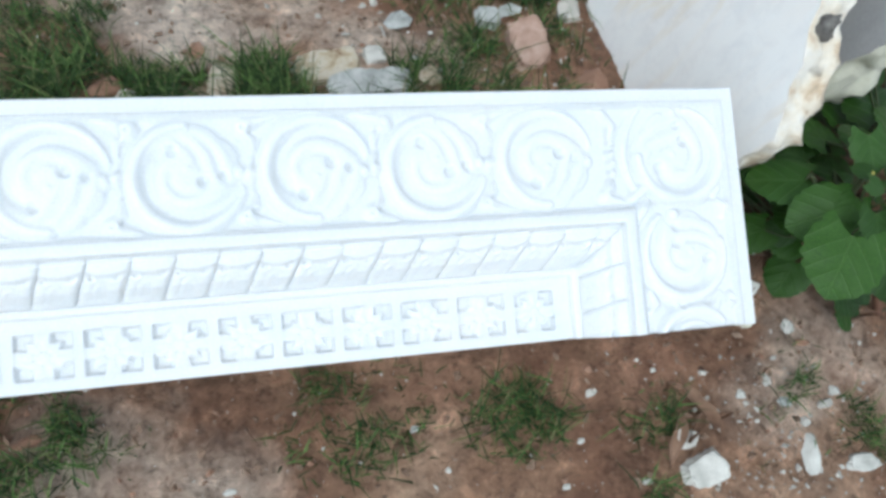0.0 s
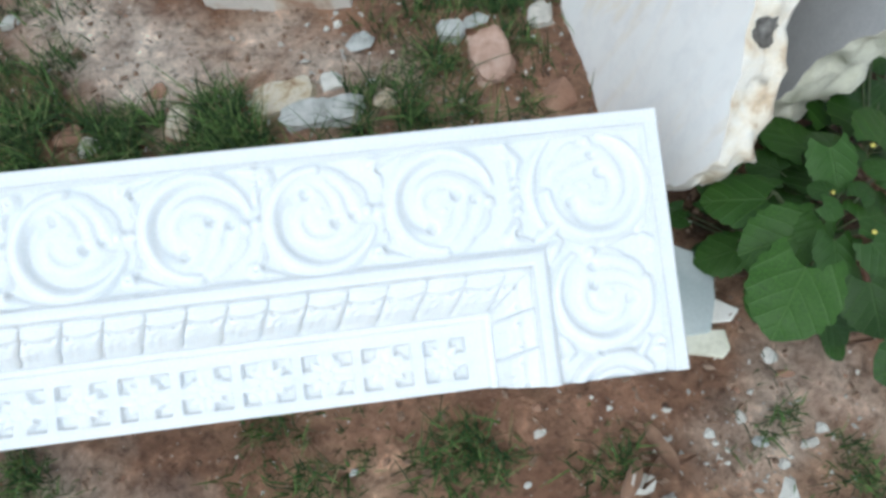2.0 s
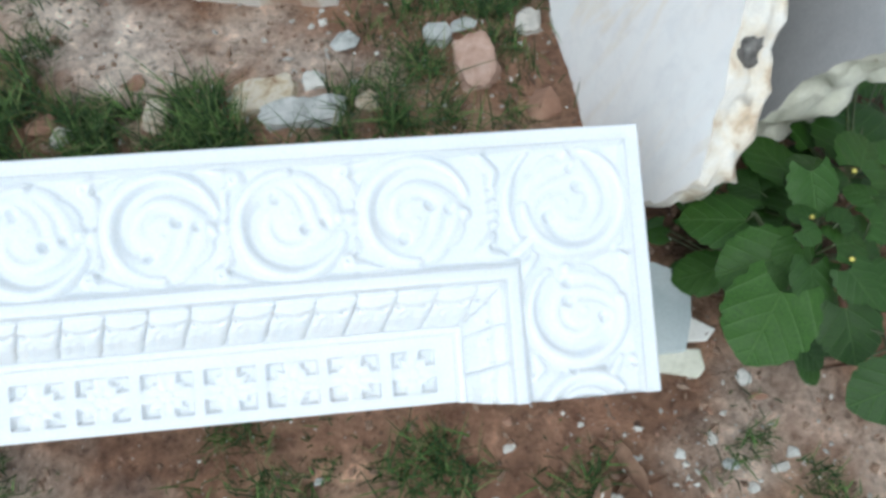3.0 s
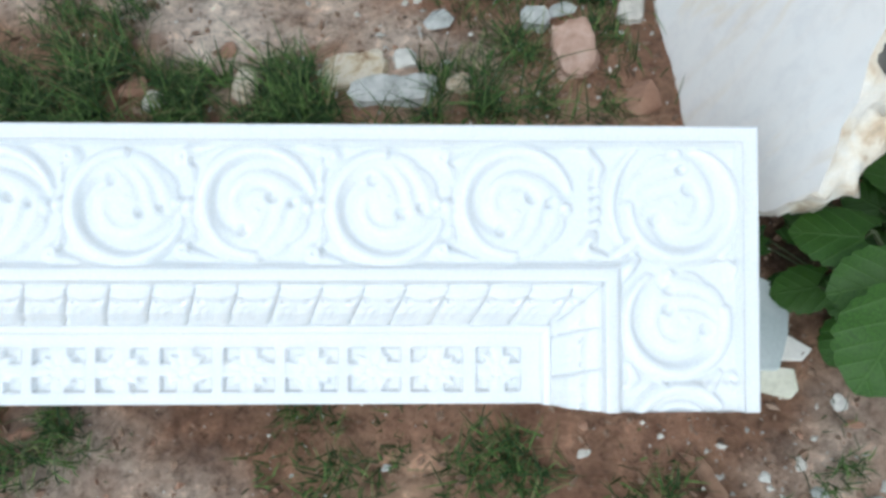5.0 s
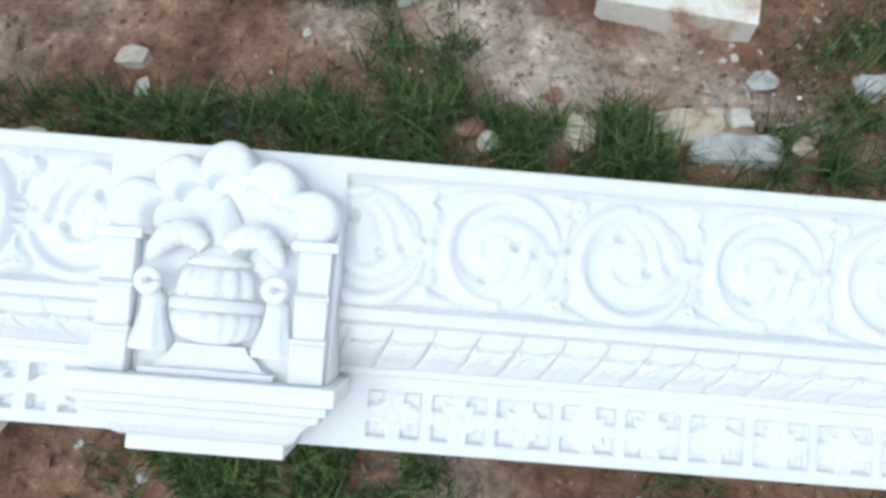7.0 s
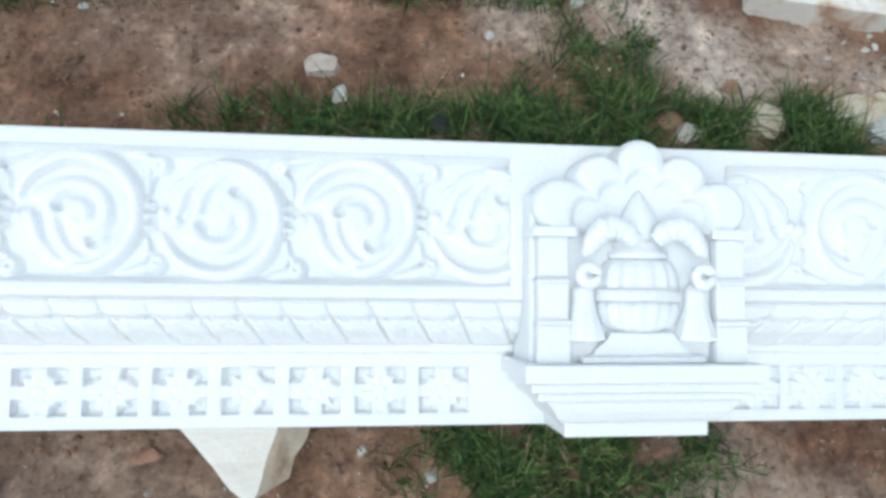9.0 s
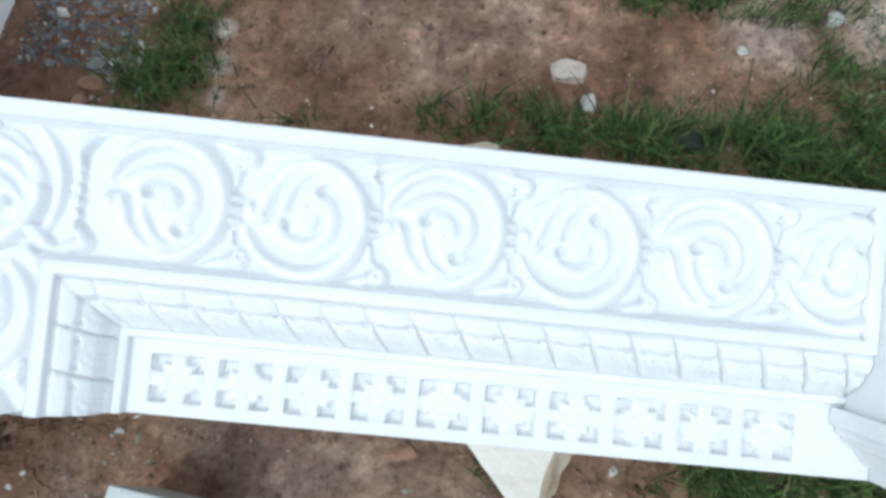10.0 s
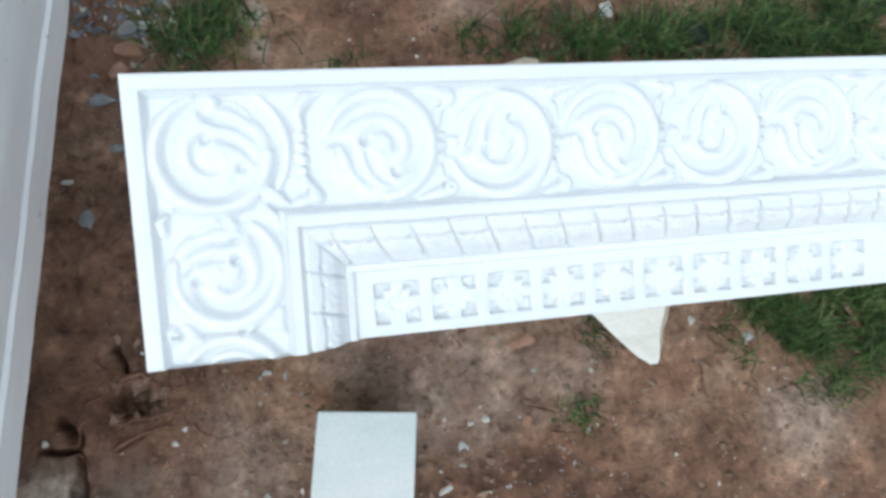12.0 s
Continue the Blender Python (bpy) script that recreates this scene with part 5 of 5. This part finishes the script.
def blades(name, label, tufts, per_area, seed, tall=(0.018, 0.052)):
    """Many thin bent blades in oval tufts: centre, reach in x and y, thickness of growth."""
    rng = np.random.default_rng(seed)
    verts, faces = [], []
    for x, y, rx, ry, thick in tufts:
        close = y < 0.2
        for _ in range(int(per_area * math.pi * rx * ry * thick * (2.6 if close else 1.25))):
            r, q = math.sqrt(rng.random()) * (1 + 0.25 * rng.normal()), rng.random() * math.tau
            bx, by = x + rx * r * math.cos(q), y + ry * r * math.sin(q)
            if noise.noise((bx * 13, by * 13, seed)) < -0.12 - 0.25 * thick + 0.25:
                continue
            if inside_stack(bx, by) or under_stone(bx, by) or any(((bx - p) / q) ** 2 + ((by - r) / s) ** 2 < 1 + 0.5 * noise.noise((bx * 9, by * 9, 3)) for p, r, q, s in BARE):
                continue
            h = rng.uniform(*tall) * (0.65 + 0.5 * thick) * (0.72 if close else 1.0)
            lean, way = rng.uniform(0.35, 1.25), rng.random() * math.tau
            w = rng.uniform(0.0006, 0.0017) * (0.9 if close else 1.0)
            dx, dy = math.cos(way), math.sin(way)
            z = ground_height(bx, by) - 0.002
            base = len(verts)
            for s, k in ((0.0, 1.0), (0.4, 0.9), (0.75, 0.6), (1.0, 0.06)):
                out, up = h * lean * s**1.6, h * (s - 0.32 * lean * s * s)
                verts.append((bx + dx * out - dy * w * k, by + dy * out + dx * w * k, z + up))
                verts.append((bx + dx * out + dy * w * k, by + dy * out - dx * w * k, z + up))
            for s in range(3):
                b = base + 2 * s
                faces.append((b, b + 1, b + 3, b + 2))
    thing(name, label, "grass", None, mesh_of(name, verts, faces, GRASS, False), "", "stuff")


def inside_stack(x, y):
    return x < edge_x(y) + 0.02 and y < 0.73


blades("grass", "short green grass in ragged tufts on bare soil", TUFTS, 12500, 3, (0.020, 0.064))
blades("grass", "longer bent blades of grass behind the lintel", [t for t in TUFTS if 0.59 < t[1] < 0.68], 1500, 23, (0.050, 0.095))
blades("grass", "low dark undergrowth of fine grass", TUFTS, 9000, 17, (0.010, 0.034))


# ---- tiny chips and crumbs strewn over the soil ----
def crumbs(name, label, material, count, zone, sizes, seed, where_dense=None):
    rng = np.random.default_rng(seed)
    verts, faces = [], []
    shape = [(1, 0, 0), (-0.8, 0.3, 0.1), (0.1, 0.9, -0.1), (-0.2, -1, 0.2), (0.2, 0.1, 0.7), (0, -0.1, -0.6)]
    tris = [(0, 2, 4), (2, 1, 4), (1, 3, 4), (3, 0, 4), (2, 0, 5), (1, 2, 5), (3, 1, 5), (0, 3, 5)]
    made = 0
    while made < count:
        x, y = rng.uniform(zone[0], zone[1]), rng.uniform(zone[2], zone[3])
        if inside_stack(x, y) or (not where_dense and noise.noise((x * 3.1, y * 3.1, seed)) < rng.uniform(-0.6, 0.5)):
            continue
        s = sizes[0] + (sizes[1] - sizes[0]) * rng.random() ** 4
        turn = Euler(rng.uniform(0, math.tau, 3)).to_matrix()
        k = Vector((1, rng.uniform(0.5, 1), rng.uniform(0.4, 0.8)))
        at = Vector((x, y, ground_height(x, y) + s * 0.15))
        base = len(verts)
        verts += [tuple(at + turn @ Vector((p[0] * k.x, p[1] * k.y, p[2] * k.z)) * s * (1 + 0.25 * rng.normal())) for p in shape]
        faces += [tuple(base + i for i in f) for f in tris]
        made += 1
    thing(name, label, "chips", None, mesh_of(name, verts, faces, material, False), "", "stuff")


crumbs("marble_grit", "tiny white marble chips strewn over the soil", CREAM, 2000, (-1.5, 1.6, -0.25, 1.2), (0.0012, 0.006), 5)
crumbs("marble_grit", "denser small marble chips beside the lintel's end", CHIP, 380, (1.03, 1.48, -0.15, 0.13), (0.0015, 0.009), 15)
crumbs("marble_grit", "small pale chips strewn among the stones and grass", CHIP, 170, (0.42, 1.05, 0.60, 0.95), (0.002, 0.013), 44)
crumbs("marble_grit", "small white splinters of marble on greyish soil", CHIP, 260, (-1.10, -0.45, -0.16, 0.20), (0.0015, 0.0085), 71)
crumbs("leaf_litter", "dark crumbled bits of dry leaf on the soil", DRY, 900, (-1.45, 1.55, -0.25, 1.15), (0.002, 0.009), 52)
crumbs("soil_crumbs", "loose crumbs of red-brown soil", CLAY, 4000, (-1.5, 1.6, -0.25, 1.2), (0.0015, 0.009), 8)
crumbs("soil_crumbs", "loose crumbs of brown earth", EARTH, 7000, (-1.5, 1.6, -0.25, 1.2), (0.0015, 0.012), 61)
crumbs("gravel", "patch of blue-grey crushed gravel", GRAVEL, 850, (-1.36, -1.15, 0.72, 1.05), (0.005, 0.013), 9, True)
crumbs("gravel", "pale marble pieces among the crushed gravel", CHIP, 170, (-1.36, -1.12, 0.66, 1.05), (0.004, 0.014), 19, True)
crumbs("soil_clods", "dark clods fallen into a small hole in the soil", EARTH, 60, (-1.25, -1.17, 0.080, 0.140), (0.006, 0.019), 31, True)
crumbs("soil_clods", "loose clods of dry red-brown soil", EARTH, 1000, (-1.5, 1.6, -0.25, 1.2), (0.005, 0.017), 28)


# ---- broad-leaved plant ----
def leaf_mesh(seed, length=1.0):
    """A heart-shaped leaf with a toothed rim, along +y from its stalk; one unit long."""
    rng = random.Random(seed)
    rows, cols = 22, 7
    verts, uvs, faces = [], [], []
    for i in range(rows + 1):
        t = i / rows
        half = 0.58 * (math.sin(math.pi * min(1.0, t * 0.84 + 0.16)) ** 0.66) * (1 - 0.10 * t)
        if t > 0.985:
            half = 0.015
        tooth = 0.90 + 0.13 * abs(math.sin(math.pi * t * 6.5 + 0.4)) ** 0.7 + rng.uniform(-0.02, 0.02)
        for j in range(-cols, cols + 1):
            s = j / cols
            edge = 1.0 if abs(s) < 0.99 else tooth
            x = half * s * edge
            y = t - 0.13 * abs(s) ** 1.5 * (1 - t) ** 3 * 2.2
            z = -0.10 * t * t + 0.16 * abs(x) - 0.22 * x * x * 2 + 0.005 * math.cos((t - 1.1 * abs(x)) * math.tau / 0.26) * (abs(s) > 0.05) * min(1, abs(s) * 3)
            z += 0.02 * noise.noise((x * 4, y * 4, seed))
            verts.append((x, y, z))
            uvs.append((x, t))
    w = 2 * cols + 1
    for i in range(rows):
        for j in range(w - 1):
            faces.append((i * w + j, i * w + j + 1, (i + 1) * w + j + 1, (i + 1) * w + j))
    me = mesh_of("leaf", verts, faces, LEAF)
    layer = me.uv_layers.new(name="UVMap")
    for loop in me.loops:
        layer.data[loop.index].uv = uvs[loop.vertex_index]
    return me


LEAVES = [leaf_mesh(s) for s in (1, 2, 3)]


def build_plant(x, y, stems, leaves, label):
    root = thing("broad_leaved_plant", label, "plant", pose(x, y, ground_height(x, y) - 0.01))
    for path in stems:
        bm = bmesh.new()
        pts = [Vector(p) for p in path]
        fine = []
        for i in range(len(pts) - 1):
            for k in range(6):
                fine.append(pts[i].lerp(pts[i + 1], k / 6))
        fine.append(pts[-1])
        n = len(fine)
        woody = path[0][2] < 0.01
        tube_bm(bm, fine, [(0.0066 if woody else 0.0046) * (1 - 0.5 * i / n) for i in range(n)], 8)
        part("stem", from_bm("stem", bm, ROOT if woody else STEM), root, None, "red-brown woody stem" if woody else "")
    for i, (lx, ly, lz, size, heading, pitch, roll) in enumerate(leaves):
        me = LEAVES[i % 3]
        turn = Euler((radians(pitch), radians(roll), radians(heading)), "XYZ")
        leaf = part("leaf", me, root, Matrix.LocRotScale((lx - x, ly - y, lz), turn, (size * 1.02, size, size)))
        # the stalk goes back to the nearest stem
        tip = Vector((lx - x, ly - y, lz))
        near = min((Vector(p) for path in stems for p in path), key=lambda p: (p - tip).length)
        bm = bmesh.new()
        mid = (tip + near) / 2 + Vector((0, 0, -0.012))
        tube_bm(bm, [near, near.lerp(mid, 0.5), mid, mid.lerp(tip, 0.6), tip], [0.0016, 0.0015, 0.0014, 0.0013, 0.0012], 6)
        stalk = part("stalk", from_bm("stalk", bm, STEM), leaf)
        stalk.matrix_parent_inverse = leaf.matrix_basis.inverted()
    return root


# place of the leaf's foot, size, heading of its tip (0 is +y, 90 is -x), pitch up, roll
PLANT_LEAVES = []


def sprout(x, y, z, size, heading, pitch, roll):
    PLANT_LEAVES.append((x, y, z, size, heading, pitch, roll))


sprout(1.185, 0.195, 0.25, 0.107, 142, -6, 4)
sprout(1.214, 0.245, 0.22, 0.092, 98, -13, -6)
sprout(1.197, 0.307, 0.19, 0.093, 72, -9, 8)
sprout(1.280, 0.318, 0.24, 0.082, 1, -16, 6)
sprout(1.248, 0.328, 0.27, 0.064, 181, -12, 0)
sprout(1.211, 0.255, 0.28, 0.031, 237, -8, 4)
sprout(1.248, 0.237, 0.27, 0.059, 283, -15, -6)
sprout(1.254, 0.207, 0.27, 0.053, 210, -11, 6)
sprout(1.221, 0.219, 0.26, 0.054, 172, -7, -4)
sprout(1.338, 0.346, 0.22, 0.088, 317, -14, 8)
sprout(1.379, 0.405, 0.17, 0.105, 350, -10, -8)
sprout(1.287, 0.387, 0.15, 0.086, 22, -6, 10)
sprout(1.296, 0.188, 0.17, 0.084, 181, -13, 6)
sprout(1.307, 0.265, 0.25, 0.059, 273, -9, 0)
sprout(1.309, 0.087, 0.22, 0.080, 110, -16, -6)
sprout(1.313, 0.291, 0.26, 0.039, 46, -12, 6)
sprout(1.230, 0.256, 0.23, 0.047, 138, -8, 6)
sprout(1.228, 0.273, 0.27, 0.029, 46, -15, 0)
sprout(1.252, 0.363, 0.14, 0.059, 47, -11, -10)
sprout(1.255, 0.299, 0.15, 0.070, 93, -7, 10)
sprout(1.274, 0.216, 0.16, 0.063, 198, -14, -8)
sprout(1.320, 0.208, 0.20, 0.066, 252, -10, 6)
sprout(1.385, 0.353, 0.20, 0.084, 293, -6, -6)
sprout(1.256, 0.228, 0.14, 0.068, 154, -13, 6)
sprout(1.258, 0.261, 0.27, 0.035, 309, -9, 0)
sprout(1.193, 0.370, 0.13, 0.066, 77, -16, -8)
sprout(1.237, 0.322, 0.13, 0.070, 47, -12, 6)
sprout(1.293, 0.255, 0.16, 0.054, 112, -8, 6)
sprout(1.321, 0.259, 0.18, 0.058, 252, -15, 4)
sprout(1.362, 0.430, 0.12, 0.092, 334, -7, 4)
sprout(1.290, 0.341, 0.14, 0.075, 12, -14, 6)
sprout(1.376, 0.339, 0.15, 0.080, 293, -10, -6)
# lower leaves in the shade of the upper ones
shade = random.Random(12)
for i in range(48):
    x, y = shade.uniform(1.18, 1.56), shade.uniform(0.15, 0.56)
    if ((x - 1.36) / 0.19) ** 2 + ((y - 0.31) / 0.25) ** 2 < 1:
        out = math.degrees(math.atan2(-(x - 1.28), y - 0.26))
        PLANT_LEAVES.append((x, y, shade.uniform(0.03, 0.09), shade.uniform(0.045, 0.075), out + shade.uniform(-50, 50), shade.uniform(-25, 0), shade.uniform(-18, 18)))
for i in range(9):
    PLANT_LEAVES.append((shade.uniform(1.13, 1.23), shade.uniform(0.285, 0.40), shade.uniform(0.012, 0.05), shade.uniform(0.025, 0.05), shade.uniform(0, 360), shade.uniform(-15, 10), shade.uniform(-20, 20)))
for i in range(18):
    PLANT_LEAVES.append((shade.uniform(1.42, 1.62), shade.uniform(0.40, 0.66), shade.uniform(0.04, 0.14), shade.uniform(0.05, 0.08), shade.uniform(0, 360), shade.uniform(-20, 0), shade.uniform(-20, 20)))
PLANT_LEAVES = [(x, y, z, k * 0.85, h, p * 1.3, r * 1.6) for x, y, z, k, h, p, r in PLANT_LEAVES]
plant = build_plant(1.27, 0.26, [
    [(0, 0, 0), (-0.01, 0.0, 0.08), (-0.02, -0.01, 0.16), (-0.018, -0.013, 0.21)],
    [(-0.02, -0.01, 0.15), (-0.04, 0.03, 0.17), (-0.06, 0.055, 0.19)],
    [(-0.02, -0.01, 0.13), (-0.04, -0.03, 0.17), (-0.06, -0.055, 0.20)],
    [(-0.018, -0.013, 0.18), (0.005, -0.02, 0.21), (0.03, -0.03, 0.23)],
    [(0, 0, 0.06), (0.04, 0.05, 0.13), (0.07, 0.09, 0.19)],
    [(0, 0, 0.05), (0.05, -0.05, 0.10), (0.06, -0.11, 0.17)],
    [(0, 0, 0.10), (0.015, 0.04, 0.19), (0.02, 0.065, 0.23)],
    [(0.118, -0.112, 0.0), (0.095, -0.080, 0.05), (0.065, -0.040, 0.10), (0.030, 0.0, 0.16)],
], PLANT_LEAVES, "leafy green weed with toothed heart-shaped leaves")
for x, y, z in ((1.295, 0.322, 0.272), (1.256, 0.216, 0.278), (1.235, 0.274, 0.265)):
    bm = bmesh.new()
    bmesh.ops.create_icosphere(bm, subdivisions=2, radius=0.0029)
    for v in bm.verts:
        v.co *= 1 + 0.3 * math.cos(5 * math.atan2(v.co.y, v.co.x))
        v.co.z *= 0.5
    part("flower", from_bm("flower", bm, PETAL), plant, pose(x - 1.27, y - 0.26, z), "tiny yellow flower")


# ---- dry leaves and roots ----
def dry_leaf(x, y, size, heading, seed):
    verts, faces = [], []
    rows = 9
    for i in range(rows + 1):
        t = i / rows
        w = (0.13 + 0.06 * math.sin(3 * seed)) * math.sin(math.pi * min(1, t + 0.04)) ** 0.8
        for s in (-1, -0.5, 0, 0.5, 1):
            verts.append((w * s * size, (t - 0.5) * size, size * (0.22 * abs(s) ** 1.5 * (0.6 + 0.4 * math.sin(t * 5 + seed)) + 0.12 * math.sin(math.pi * t + seed))))
    verts = [tuple(Vector(v) + 0.05 * size * noise.noise_vector(Vector(v) * 3.0 / size + Vector((seed, 0, 0)))) for v in verts]
    for i in range(rows):
        for j in range(4):
            faces.append((i * 5 + j, i * 5 + j + 1, i * 5 + j + 6, i * 5 + j + 5))
    thing("dry_leaf", "curled dry brown leaf lying on the soil", "leaf", pose(x, y, ground_height(x, y) + 0.004, 0, 0, heading), mesh_of("dry_leaf", verts, faces, DRY), "dry leaves")


for i, (x, y, s, q) in enumerate(((0.985, 0.000, 0.080, 155), (1.035, 0.045, 0.085, 15), (1.050, 0.020, 0.060, 100), (1.020, 0.070, 0.050, 60), (1.025, 0.015, 0.07, 130), (-0.31, 0.03, 0.06, 10), (-0.60, 0.02, 0.05, 70), (-0.28, 0.09, 0.05, 40), (1.32, 0.150, 0.085, 78), (0.17, 0.13, 0.05, 30), (-0.57, -0.02, 0.05, 85))):
    dry_leaf(x, y, s, q, i)


def roots():
    rng = random.Random(6)
    root = thing("dry_roots", "tangle of reddish dry roots over a hole in the soil", "roots")

    def lay_root(points, r):
        fine = []
        for (x0, y0), (x1, y1) in zip(points, points[1:]):
            for k in range(5):
                t = k / 5
                x, y = x0 + (x1 - x0) * t + rng.uniform(-0.0015, 0.0015), y0 + (y1 - y0) * t + rng.uniform(-0.0015, 0.0015)
                fine.append((x, y, max(ground_height(x, y), -0.018) + r + 0.003 * rng.random()))
        bm = bmesh.new()
        tube_bm(bm, fine, [r * (1.15 - 0.75 * i / len(fine)) for i in range(len(fine))], 6)
        part("root", from_bm("root", bm, ROOT), root)

    for points, r in (([(-1.248, 0.041), (-1.228, 0.052), (-1.183, 0.065), (-1.158, 0.065)], 0.0034), ([(-1.303, 0.055), (-1.297, 0.080), (-1.270, 0.105)], 0.0028),
                      ([(-1.246, 0.122), (-1.231, 0.144), (-1.202, 0.149), (-1.178, 0.115), (-1.176, 0.090)], 0.0042), ([(-1.305, 0.043), (-1.288, 0.031), (-1.281, 0.006)], 0.0018),
                      ([(-1.252, 0.093), (-1.230, 0.077), (-1.189, 0.090)], 0.0036), ([(-1.146, 0.141), (-1.136, 0.116)], 0.0028), ([(-1.240, 0.137), (-1.205, 0.140), (-1.170, 0.125)], 0.0034),
                      ([(-1.230, 0.085), (-1.205, 0.080), (-1.165, 0.085), (-1.135, 0.098)], 0.0026), ([(-1.190, 0.130), (-1.160, 0.120), (-1.130, 0.128)], 0.0024)):
        lay_root(points, r * 1.05)
    for i in range(26):
        x, y, q = -1.20 + rng.uniform(-0.07, 0.09), 0.10 + rng.uniform(-0.05, 0.06), rng.uniform(0, math.tau)
        path = []
        for k in range(4):
            path.append((x, y))
            q += rng.uniform(-0.7, 0.7)
            x, y = x + 0.016 * math.cos(q), y + 0.016 * math.sin(q)
        lay_root(path, rng.uniform(0.0008, 0.0022))


roots()
